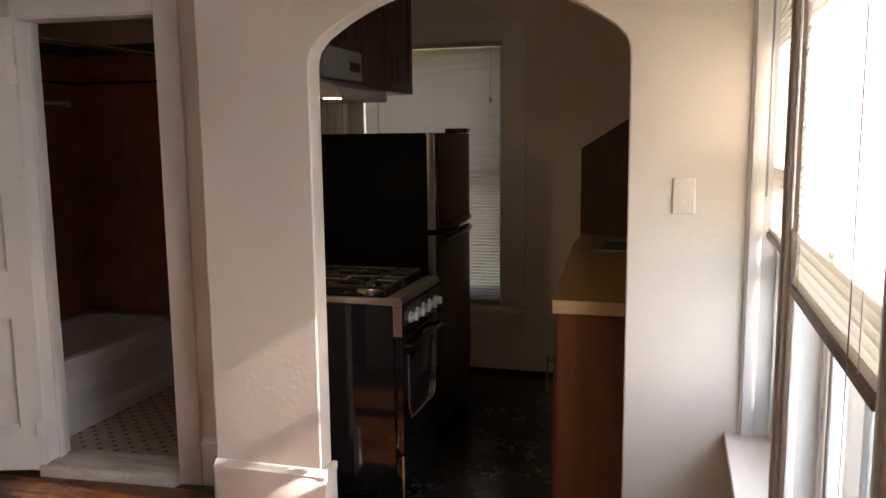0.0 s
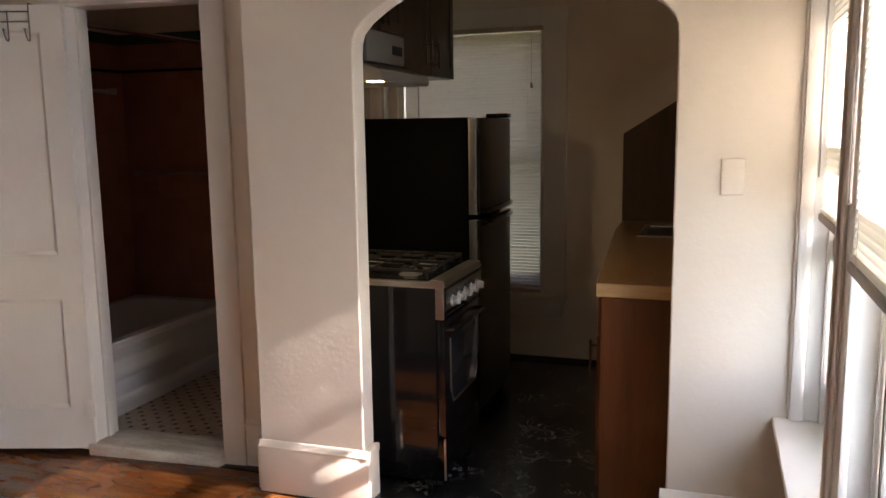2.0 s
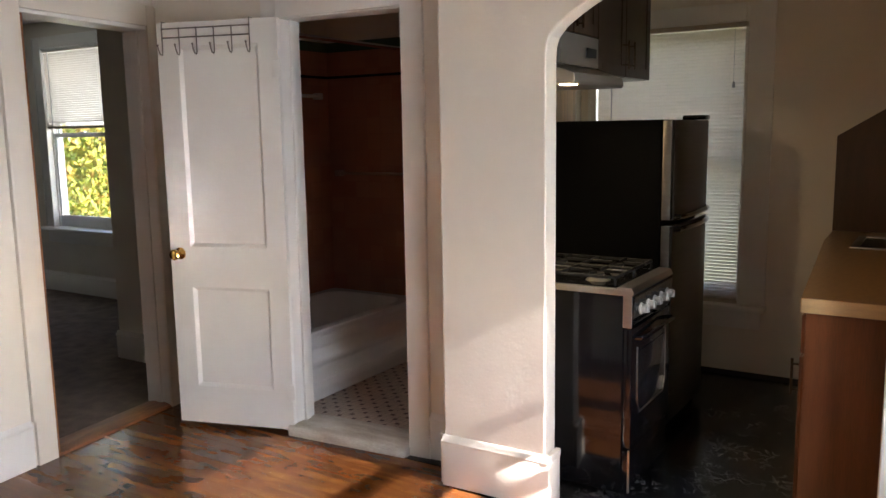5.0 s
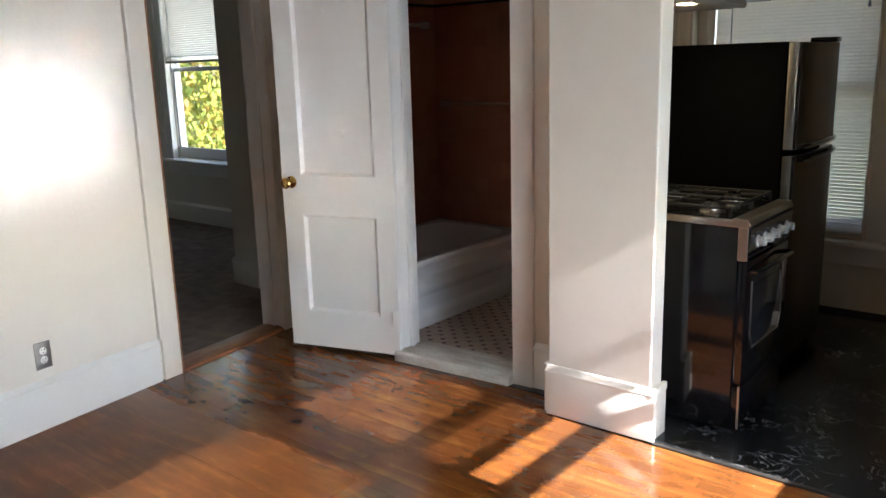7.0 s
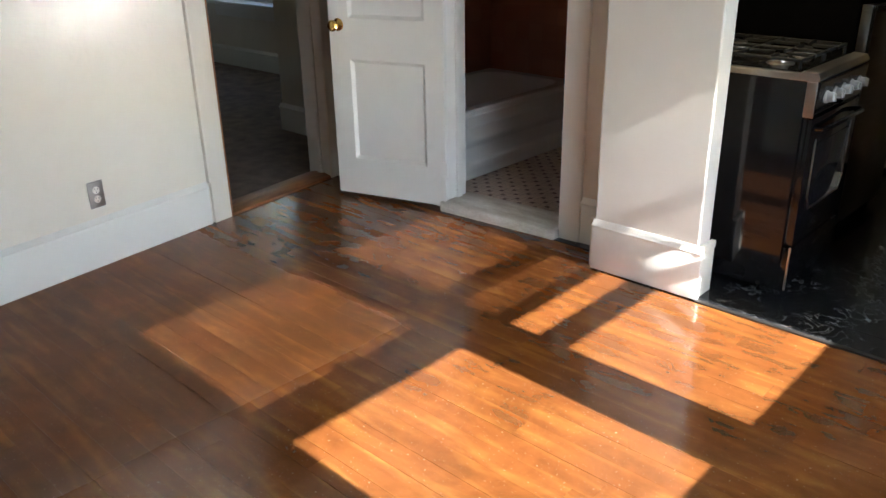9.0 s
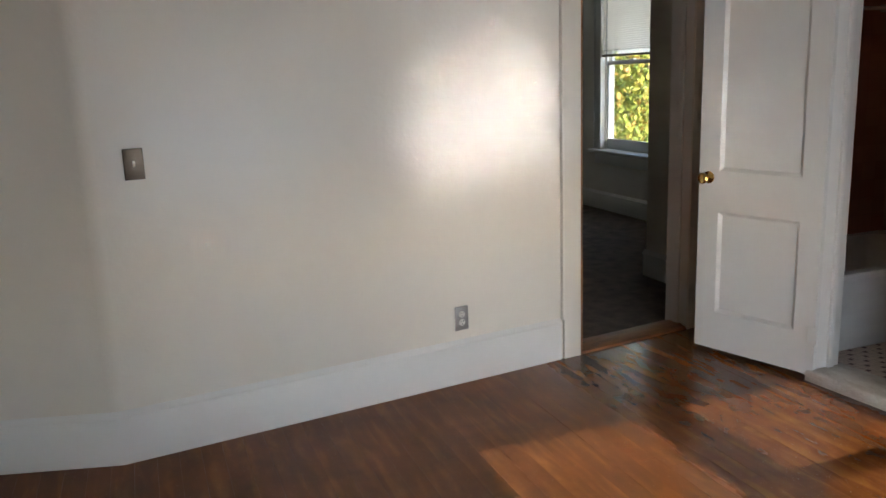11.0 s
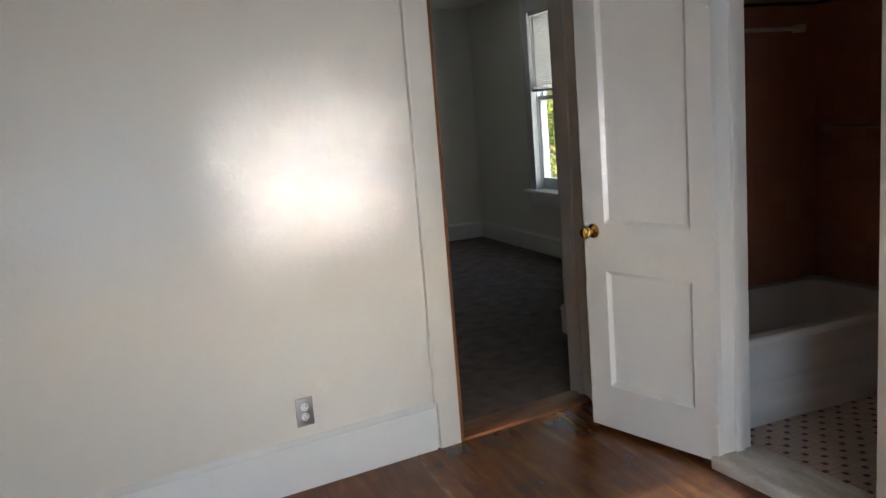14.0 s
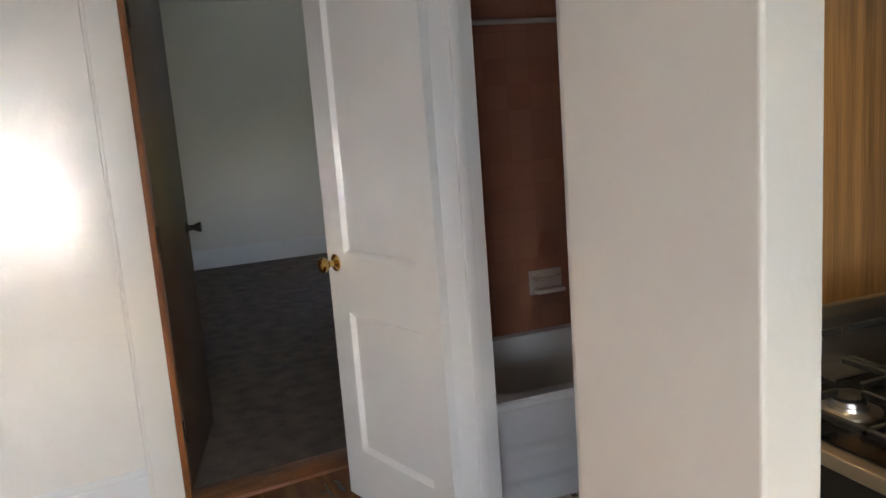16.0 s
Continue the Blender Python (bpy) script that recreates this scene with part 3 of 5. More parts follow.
structure("trim_floor_edge", boxes((ARCH_L + 0.024, XW, YA - 0.035, YA - 0.0125, -0.01, 0.006), bevel=0.002),
          mat("dark_metal_strip", (0.05, 0.045, 0.04), 0.4, metal=0.6), "dark metal edging strip along the vinyl", "trim")
YT = 3.95           # bathroom's end wall
XT = -3.20
structure("wall_bath_left", boxes((XT - 0.1, XT, 2.661, YT + 0.1, 0, 2.11)), TILE, "terracotta tiled bathroom wall beside the tub", "wall")
structure("wall_bath_end", boxes((XT, -1.60, YT, YT + 0.1, 0, 2.11)), TILE, "terracotta tiled end wall of the bathroom", "wall")
structure("wall_bath_upper", boxes((XT - 0.1, XT, 2.661, YT + 0.1, 2.112, H), (XT, -1.60, YT, YT + 0.1, 2.112, H)), PAINT,
          "painted wall above the bathroom tile", "wall")
structure("trim_tile_cap", boxes((XT, XT + 0.012, 2.662, YT, 2.06, 2.125), (XT + 0.012, -1.75, YT - 0.012, YT, 2.06, 2.125), bevel=0.003), GREEN_TILE,
          "dark green tile border", "trim")
structure("trim_tile_liner", boxes((XT, XT + 0.008, 2.662, YT, 1.885, 1.903), (XT + 0.008, -1.70, YT - 0.008, YT, 1.885, 1.903), bevel=0.002), BLACK_TILE,
          "thin black tile liner", "trim")
structure("floor_bathroom", boxes((XT, -1.45, 2.60, YT, -0.02, 0.026)), GROUT, "grouted bathroom floor under small tiles", "floor")
YW = 4.232          # bedroom's window wall
BWIN = (-6.98, -6.02, 0.65, 2.36)
structure("wall_bedroom_window", boxes((-8.5, BWIN[0], YW, YW + 0.15, 0, H), (BWIN[1], -4.31, YW, YW + 0.15, 0, H), (BWIN[0], BWIN[1], YW, YW + 0.15, 0, BWIN[2] - 0.03),
                                       (BWIN[0], BWIN[1], YW, YW + 0.15, BWIN[3], H)), PAINT, "painted bedroom wall with a window", "wall")
structure("wall_bedroom_far", boxes((-8.55, -8.38, -1.3, YW + 0.15, 0, H)), PAINT, "painted far wall of the bedroom", "wall")
structure("wall_bedroom_closet", boxes((-4.31, -3.30, 2.972, YW + 0.15, 0, H), (-3.42, -3.34, 2.58, 2.972, 0, H)), PAINT, "painted wall projecting into the bedroom", "wall")
structure("wall_bedroom_south", boxes((-8.55, -3.1, -1.45, -1.3, 0, H)), PAINT, "painted side wall of the bedroom", "wall")
structure("floor_bedroom", boxes((-8.4, -3.20, -1.3, YW, -0.02, 0.010)), CARPET, "dark grey bedroom carpet", "carpet")
bm = bmesh.new()
skirting(bm, -8.38, -4.31, YW, -1, 0.20)
structure("baseboard_bedroom", bm, TRIM, "white bedroom baseboard under the window", "baseboard", smooth=True)
bm = bmesh.new()
skirting(bm, -4.325, -3.45, 2.972, -1, 0.20)
structure("baseboard_closet", bm, TRIM, "white baseboard on the projecting bedroom wall", "baseboard", smooth=True)
bm = bmesh.new()
skirting(bm, -1.3, YW, 0, -1, 0.20)
structure("baseboard_far", bm, TRIM, "white baseboard on the far bedroom wall", "baseboard", pose(-8.38, 0, 0, 0, 0, 90), smooth=True)


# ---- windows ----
# white slats darkened in colour and translucency for the blinds out of the sun
SLAT_SHADE = slat_mat("shaded_vinyl_slat", (0.66, 0.60, 0.52), 0.22)
SCREEN_WIRE = mat("grey_screen_wire", (0.20, 0.22, 0.25), 0.5, vary=0.1)


def window(name, label, m, width, z0, z1, deep=0.16, raised=0.0, casing=0.10, left_casing=None, apron=True, screen=False, meet=0.52, stile=0.034):
    """Double-hung window; local x along the wall, local y outwards, the room face at y 0."""
    w = thing(name, label, "window", m, kind="structure")
    h = z1 - z0
    mid = z0 + h * meet
    lc = casing if left_casing is None else left_casing
    bm = bmesh.new()
    add_box(bm, 0, 0.016, 0.0, deep, z0, z1, 0.002)
    add_box(bm, width - 0.016, width, 0.0, deep, z0, z1, 0.002)
    add_box(bm, 0.016, width - 0.016, 0.0, deep, z1 - 0.03, z1, 0.002)
    for x in (0.016, width - 0.031):
        add_box(bm, x, x + 0.015, 0.045, 0.06, z0, z1 - 0.03, 0.002)
        add_box(bm, x, x + 0.015, 0.092, 0.102, z0, z1 - 0.03, 0.002)
    part("window_frame", bm, TRIM, w, smooth=True)
    bm = bmesh.new()
    add_box(bm, -lc - 0.01, width + casing + 0.01, -0.092, deep, z0 - 0.03, z0, 0.006)
    part("window_sill", bm, TRIM, w, smooth=True)
    bm = bmesh.new()
    for x0, x1, out in ((-lc, 0.028, 0.042 if lc < 0.02 else 0.02), (width - 0.028, width + casing, 0.02)):
        add_box(bm, x0, x1, -out, -0.001, z0, z1 + 0.10, 0.003)
        add_box(bm, x0 + 0.004, x0 + 0.02, -out - 0.008, -out + 0.0005, z0, z1 + 0.10, 0.003)
    add_box(bm, 0.0285, width - 0.0285, -0.0195, -0.001, z1 - 0.006, z1 + 0.10, 0.003)
    part("casing", bm, TRIM, w, smooth=True)
    if apron:
        bm = bmesh.new()
        add_box(bm, -lc + 0.02, width + casing - 0.02, -0.02, -0.001, z0 - 0.15, z0 - 0.031, 0.003)
        part("apron", bm, TRIM, w, smooth=True)

    def sash(pname, y, a, b, bottom):
        bm = bmesh.new()
        x0, x1 = 0.018, width - 0.018
        add_box(bm, x0, x0 + stile, y, y + 0.032, a, b, 0.003)
        add_box(bm, x1 - 0.034, x1, y, y + 0.032, a, b, 0.003)
        add_box(bm, x0 + stile + 0.0005, x1 - 0.0345, y + 0.001, y + 0.031, a, a + bottom, 0.003)
        add_box(bm, x0 + stile + 0.0005, x1 - 0.0345, y + 0.001, y + 0.031, b - 0.04, b, 0.003)
        s = part(pname, bm, VINYL_WIN, w, smooth=True)
        pane = part("pane", boxes((x0 + stile - 0.004, x1 - 0.03, y + 0.014, y + 0.018, a + bottom - 0.006, b - 0.034)), GLASS, s, "clear glass pane")
        pane.visible_shadow = False
        return s
    low = sash("lower_sash", 0.061, z0 + 0.002 + raised, min(mid + 0.02 + raised, z1 - 0.04), 0.07 if raised else 0.11)
    sash("upper_sash", 0.104, mid - 0.02, z1 - 0.032, 0.04)
    bm = bmesh.new()
    add_box(bm, width / 2 - 0.03, width / 2 + 0.03, 0.052, 0.085, mid + 0.0205 + raised, mid + 0.034 + raised, 0.004)
    if mid + raised < z1 - 0.1:
        part("sash_lock", bm, VINYL_WIN, low, "small sash lock", smooth=True)
    else:
        bm.free()
    if screen:
        bm = bmesh.new()
        for x0, x1, a, b in ((0.017, 0.030, z0, mid), (width - 0.045, width - 0.017, z0, mid), (0.031, width - 0.046, z0, z0 + 0.18), (0.031, width - 0.046, mid - 0.03, mid)):
            add_box(bm, x0, x1, 0.138, 0.152, a, b, 0.002)
        part("screen_frame", bm, SCREEN_FRAME, w, "black metal screen frame")
        bm = bmesh.new()
        wires = int((width - 0.092) / 0.004)
        for k in range(wires):
            x = 0.046 + (k + 0.5) * (width - 0.092) / wires
            add_box(bm, x - 0.0003, x + 0.0003, 0.1447, 0.1453, z0 + 0.14, mid - 0.03)
        tagged(part("screen_mesh", bm, SCREEN_WIRE, w, "fine grey insect screen"), kind="stuff")
    return w


def blind(label, m, width, z0, z1, tilt, wand_x=0.06, rail=RAIL, low_rail=None, slat=SLAT, stack=6, tassel=None):
    """Mini blind; local x along the window, local y outwards."""
    b = thing("window_blind", label, "blind", m, group="window blinds")
    part("headrail", boxes((0, width, -0.018, 0.018, z1 - 0.03, z1), bevel=0.003), rail, b, "painted metal headrail")
    bm = bmesh.new()
    add_box(bm, 0.004, width - 0.004, -0.016, 0.016, z0 - 0.010, z0 + 0.014, 0.005)
    part("bottom_rail", bm, low_rail or rail, b, smooth=True)
    prof = [(-0.0125, -0.0004), (-0.006, 0.0012), (0.0, 0.0018), (0.006, 0.0012), (0.0125, -0.0004),
            (0.0125, 0.0), (0.006, 0.0016), (0.0, 0.0022), (-0.006, 0.0016), (-0.0125, 0.0)]

    def slat_mesh(angle, nm):
        bm2 = bmesh.new()
        c, s = math.cos(angle), math.sin(angle)
        add_prism(bm2, [(u * c - v * s, u * s + v * c) for u, v in prof], 'x', 0.004, width - 0.004)
        return mesh_of(nm, bm2, slat)
    closed = slat_mesh(radians(tilt), "slat")
    flat = slat_mesh(0.0, "slat")
    z = z0 + 0.018
    for i in range(stack):
        o = new("slat", flat)
        o.parent = b
        o.location = (0, 0, z)
        z += 0.0042
    z += 0.005
    while z < z1 - 0.04:
        o = new("slat", closed)
        o.parent = b
        o.location = (0, 0, z)
        z += 0.0205
    for x in (0.10, width - 0.10):
        bm = bmesh.new()
        for y in (-0.0135, 0.0135):
            add_cyl(bm, (x, y, z0 + 0.01), (x, y, z1 - 0.02), 0.0008, seg=5)
        add_cyl(bm, (x, 0, z0), (x, 0, z0 - 0.012), 0.004, 0.003, 8)
        part("ladder_cord", bm, CORD, b)
    bm = bmesh.new()
    add_cyl(bm, (wand_x, -0.026, z1 - 0.03), (wand_x, -0.026, max(z0 - 0.1, z1 - 0.95)), 0.0035, seg=6)
    part("tilt_wand", bm, GREY_PLASTIC, b, "slim grey tilt wand")
    if tassel:
        bm = bmesh.new()
        add_cyl(bm, (tassel[0], -0.024, z1 - 0.03), (tassel[0], -0.024, tassel[1]), 0.0012, seg=5)
        add_lathe(bm, (tassel[0], -0.024, tassel[1]), (0, 0, -1), [(0, 0.003), (0.006, 0.007), (0.03, 0.009), (0.034, 0.006)], 10)
        part("pull_cord", bm, GREY_PLASTIC, b, "lift cord with a grey tassel")
    return b


# the rail's beige, darkened in colour for its backlit room side
SHADED_RAIL = mat("beige_blind_rail", (0.24, 0.175, 0.115), 0.45, vary=0.06, scale=5)
EAST = -90     # local x runs towards -y, local y outwards (+x)
for nm, (y0, y1), up, lc, rc in (("window_1", W1, 0.545, 0.006, 0.0795), ("window_2", W2, 0.0, 0.0795, 0.10)):
    window(nm, "white double-hung window with the lower sash raised" if up else "white double-hung window with its sash down",
           pose(XW, y1, 0, 0, 0, EAST), y1 - y0, SILL, TOP, raised=up, casing=rc, left_casing=lc, apron=True, screen=True, meet=0.52 if up else 0.456, stile=0.022 if up else 0.034)
    edge = 0.042 if up else 0.030
    blind("white mini blind lowered over half the window", pose(XW + (0.025 if up else -0.014), y1 - edge, 0, 0, 0, EAST), y1 - y0 - edge - 0.030, 1.215 if up else 1.205, TOP - 0.035, 67.0,
          stack=3, low_rail=SHADED_RAIL, tassel=None if up else (0.67, 0.62))
window("window_3", "kitchen window with painted casing", pose(KW[0], YK, 0), KW[1] - KW[0], KW[2], KW[3], casing=0.135, left_casing=0.03)
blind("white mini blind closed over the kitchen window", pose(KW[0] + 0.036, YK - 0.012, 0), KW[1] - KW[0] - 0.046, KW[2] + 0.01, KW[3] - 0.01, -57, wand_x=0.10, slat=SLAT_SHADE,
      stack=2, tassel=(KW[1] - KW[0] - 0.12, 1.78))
window("window_4", "bedroom window with its sash closed", pose(BWIN[0], YW, 0), BWIN[1] - BWIN[0], BWIN[2], BWIN[3], casing=0.10)
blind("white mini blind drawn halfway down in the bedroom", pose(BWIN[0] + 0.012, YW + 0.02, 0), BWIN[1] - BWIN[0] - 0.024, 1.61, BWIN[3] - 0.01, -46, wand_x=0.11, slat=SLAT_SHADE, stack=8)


# ---- doors ----
def knob(parent, at, axis, material, name="door_knob", label="", style=0):
    bm = bmesh.new()
    if style == 0:
        prof = [(0.0, 0.032), (0.004, 0.031), (0.009, 0.022), (0.014, 0.012), (0.030, 0.011), (0.036, 0.019), (0.045, 0.027), (0.056, 0.028), (0.064, 0.022), (0.067, 0.010), (0.0675, 0.003)]
    else:
        prof = [(0.0, 0.030), (0.004, 0.029), (0.010, 0.014), (0.030, 0.011), (0.036, 0.015), (0.060, 0.024), (0.066, 0.022), (0.067, 0.004)]
    add_lathe(bm, at, axis, prof)
    return part(name, bm, material, parent, label, smooth=True)


def hinge(parent, x, y, z, material=TRIM):
    bm = bmesh.new()
    for k in range(4):
        add_cyl(bm, (x, y, z + 0.02 * k), (x, y, z + 0.02 * k + 0.0185), 0.0065, seg=10)
    add_cyl(bm, (x, y, z - 0.008), (x, y, z), 0.004, seg=8)
    add_box(bm, x - 0.022, x + 0.022, y + 0.006, y + 0.008, z, z + 0.078, 0.001)
    return part("hinge", bm, material, parent, "painted butt hinge", smooth=True)


def panel_leaf(bm, w, h, t, panels, depth=0.014, slope=0.018):
    """Leaf with recessed panels on both faces; local x along the width, y through the thickness."""
    xs = sorted({0, w, *[p[0] for p in panels], *[p[1] for p in panels]})
    zs = sorted({0, h, *[p[2] for p in panels], *[p[3] for p in panels]})
    for i in range(len(xs) - 1):
        for k in range(len(zs) - 1):
            a, b, c, d = xs[i], xs[i + 1], zs[k], zs[k + 1]
            inside = any(p[0] <= a and b <= p[1] and p[2] <= c and d <= p[3] for p in panels)
            for y, s in ((0, 1), (t, -1)):
                o = [(a, c), (b, c), (b, d), (a, d)]
                if inside:
                    n2 = [(a + slope, c + slope), (b - slope, c + slope), (b - slope, d - slope), (a + slope, d - slope)]
                    ov = [bm.verts.new((p[0], y, p[1])) for p in o]
                    nv = [bm.verts.new((p[0], y + s * depth, p[1])) for p in n2]
                    for q in range(4):
                        bm.faces.new((ov[q], ov[(q + 1) % 4], nv[(q + 1) % 4], nv[q]))
                    bm.faces.new(nv)
                else:
                    bm.faces.new([bm.verts.new((p[0], y, p[1])) for p in o])
    rim = [(0, 0), (w, 0), (w, h), (0, h)]
    for q in range(4):
        a, b = rim[q], rim[(q + 1) % 4]
        bm.faces.new([bm.verts.new(v) for v in ((a[0], 0, a[1]), (b[0], 0, b[1]), (b[0], t, b[1]), (a[0], t, a[1]))])
    bmesh.ops.remove_doubles(bm, verts=bm.verts[:], dist=0.0005)


# bathroom door, folded back on its hinges: local x from the hinge to the free edge, local y into the room side
ang = -162.8
bath_door = thing("door_1", "white painted two-panel door standing wide open", "door", pose(-2.288, 2.525, 0.028, 0, 0, ang), kind="structure")
bm = bmesh.new()
panel_leaf(bm, 0.650, 2.04, 0.032, [(0.104, 0.535, 0.198, 0.724), (0.104, 0.535, 0.930, 1.925)])
leaf = part("leaf", bm, TRIM, bath_door)
soften(leaf, 0.003, 2, 50)
knob(bath_door, (0.595, 0.032, 0.895), (0, 1, 0), BRASS, label="polished brass knob")
knob(bath_door, (0.595, 0.0, 0.895), (0, -1, 0), BRASS, label="polished brass knob")
hinge(bath_door, 0.004, 0.042, 0.16)
hinge(bath_door, 0.004, 0.042, 1.76)

# hook rack over the door's top edge
rack = thing("hook_rack", "grey wire over-door rack with six hooks hung on the door", "hook rack", bath_door.matrix_world.copy())
bm = bmesh.new()
zt = 2.045
for z in (zt - 0.035, zt - 0.078):
    add_cyl(bm, (0.135, 0.045, z), (0.615, 0.045, z), 0.0032, seg=8)
part("wire_frame", bm, PLATE, rack, smooth=True)
for i in range(6):
    x = 0.138 + i * 0.0948
    bm = bmesh.new()
    pts = [(x, 0.045, zt - 0.03), (x, 0.045, zt - 0.15), (x, 0.052, zt - 0.162), (x, 0.066, zt - 0.158), (x, 0.078, zt - 0.138), (x, 0.084, zt - 0.118)]
    if i in (0, 5):
        pts = [(x, -0.006, zt - 0.03), (x, -0.006, zt - 0.001), (x, 0.042, zt - 0.001)] + pts
    add_tube(bm, pts, 0.0032)
    bmesh.ops.create_uvsphere(bm, u_segments=8, v_segments=6, radius=0.0055, matrix=Matrix.Translation((x, 0.084, zt - 0.116)))
    part("hook", bm, PLATE, rack, smooth=True)

# bedroom door, open into the bedroom
m = LW @ pose(-0.040, -0.178, 0.02, 0, 0, 0)
hx = m.translation
ang = math.degrees(math.atan2(1.895 - hx.y, -4.08 - hx.x))
bed_door = thing("door_2", "flush dark brown door standing open into the bedroom", "door", pose(hx.x, hx.y, 0.02, 0, 0, ang), kind="structure")
bm = bmesh.new()
add_box(bm, 0, 0.74, -0.018, 0.018, 0, 2.05, 0.002)
part("leaf", bm, BROWN_DOOR, bed_door, smooth=True)
knob(bed_door, (0.675, -0.018, 0.96), (0, -1, 0), OLD_BRASS, label="old brass knob", style=1)
knob(bed_door, (0.675, 0.018, 0.96), (0, 1, 0), OLD_BRASS, label="old brass knob", style=1)
for z in (0.2, 0.97, 1.78):
    bm = bmesh.new()
    add_cyl(bm, (-0.008, -0.02, z), (-0.008, -0.02, z + 0.09), 0.006, seg=10)
    add_box(bm, -0.05, -0.010, -0.016, -0.0135, z, z + 0.09, 0.001)
    part("hinge", bm, OLD_BRASS, bed_door, "worn brass hinge", smooth=True)

# closet door and brown door in the rear wall
rear_door = thing("door_3", "white painted four-panel closet door, closed", "door", pose(-2.885, REAR + 0.030, 0.015, 0, 0, 0), kind="structure")
bm = bmesh.new()
panel_leaf(bm, 0.69, 2.03, 0.034, [(0.09, 0.60, 0.16, 0.66), (0.09, 0.60, 0.86, 1.16), (0.09, 0.60, 1.22, 1.52), (0.09, 0.60, 1.60, 1.90)])
bmesh.ops.translate(bm, verts=bm.verts[:], vec=(0, -0.017, 0))
soften(part("leaf", bm, TRIM, rear_door), 0.003, 2, 50)
knob(rear_door, (0.652, 0.017, 0.85), (0, 1, 0), mat("amber_brown_knob", (0.12, 0.055, 0.025), 0.3, vary=0.15, scale=20), label="amber brown knob", style=1)
hinge(rear_door, 0.0, 0.024, 0.17)
hinge(rear_door, 0.0, 0.024, 1.76)
brown = thing("door_4", "brown painted flush door, closed", "door", pose(-2.105, REAR + 0.022, 0.01, 0, 0, 0), kind="structure")
part("leaf", boxes((0, 0.78, -0.018, 0.018, 0, 2.03), bevel=0.002), BROWN_DOOR, brown)
knob(brown, (0.10, 0.018, 0.80), (0, 1, 0), PLATE, label="old metal knob", style=1)
structure("trim_rear_doors", boxes((-2.19, -2.11, REAR, REAR + 0.02, 0, 2.15), (-1.325, -1.23, REAR, REAR + 0.02, 0, 2.15), (-2.90, -2.1905, REAR, REAR + 0.02, 2.05, 2.15),
                                   (-2.1095, -1.3255, REAR, REAR + 0.02, 2.05, 2.15), bevel=0.003), TRIM, "white casing round the rear doors", "trim")


# ---- wall plates ----
def plate(name, label, m, kind, face, insert):
    p = thing(name, label, {"outlet": "outlet", "blank": "cover plate"}.get(kind, "switch"), m)
    bm = bmesh.new()
    add_box(bm, -0.037, 0.037, 0, 0.006, -0.0595, 0.0595, 0.003, 3)
    part("cover", bm, face, p, smooth=True)
    if kind == "outlet":
        for z in (-0.0205, 0.0205):
            bm = bmesh.new()
            add_lathe(bm, (0, 0.0055, z), (0, 1, 0), [(0, 0.0165), (0.003, 0.0165), (0.0036, 0.0155)], 20)
            r = part("receptacle", bm, insert, p, "pale socket face", smooth=True)
            part("slot", boxes((-0.0075, -0.0050, 0.0088, 0.0094, z + 0.001, z + 0.010), (0.0050, 0.0070, 0.0088, 0.0094, z + 0.002, z + 0.009),
                               (-0.002, 0.002, 0.0088, 0.0094, z - 0.010, z - 0.006)), DARK, r)
        zs = (0,)
    elif kind == "blank":
        zs = (-0.021, 0.021)
    else:
        bm = bmesh.new()
        add_prism(bm, [(0.005, -0.011), (0.005, 0.011), (0.013, 0.013), (0.0175, 0.005)], 'x', -0.0045, 0.0045)
        part("toggle", bm, insert, p)
        part("slot", boxes((-0.007, 0.007, 0.0057, 0.0064, -0.014, 0.014)), face, p)
        zs = (-0.034, 0.034)
    for z in zs:
        bm = bmesh.new()
        add_lathe(bm, (0, 0.0058, z), (0, 1, 0), [(0, 0.004), (0.0012, 0.0035), (0.0016, 0.001)], 10)
        part("screw", bm, face, p, smooth=True)
    return p


SILVER_PLATE = mat("silver_metal_plate", (0.42, 0.40, 0.385), 0.45, metal=1.0, vary=0.08, scale=10, stretch=(1, 1, 12))
BROWN_PLATE = mat("brown_metal_plate", (0.15, 0.115, 0.085), 0.4, metal=1.0, vary=0.1, scale=10, stretch=(1, 1, 12))
plate("wall_outlet", "duplex outlet in a brushed metal plate", LW @ pose(0.710, -0.015, 0.328), "outlet", SILVER_PLATE, PLASTIC)
plate("light_switch", "toggle switch in a dark brown metal plate", LW @ pose(2.114, -0.015, 1.188), "switch", BROWN_PLATE, PLASTIC)
plate("cover_plate", "blank wall plate painted over in the wall's cream", pose(0.516, YA, 1.337, 0, 0, 180), "blank", PAINT, PAINT)


# ---- kitchen ----
KNOB_GREY = mat("satin_grey_knob", (0.31, 0.305, 0.30), 0.35, vary=0.05)


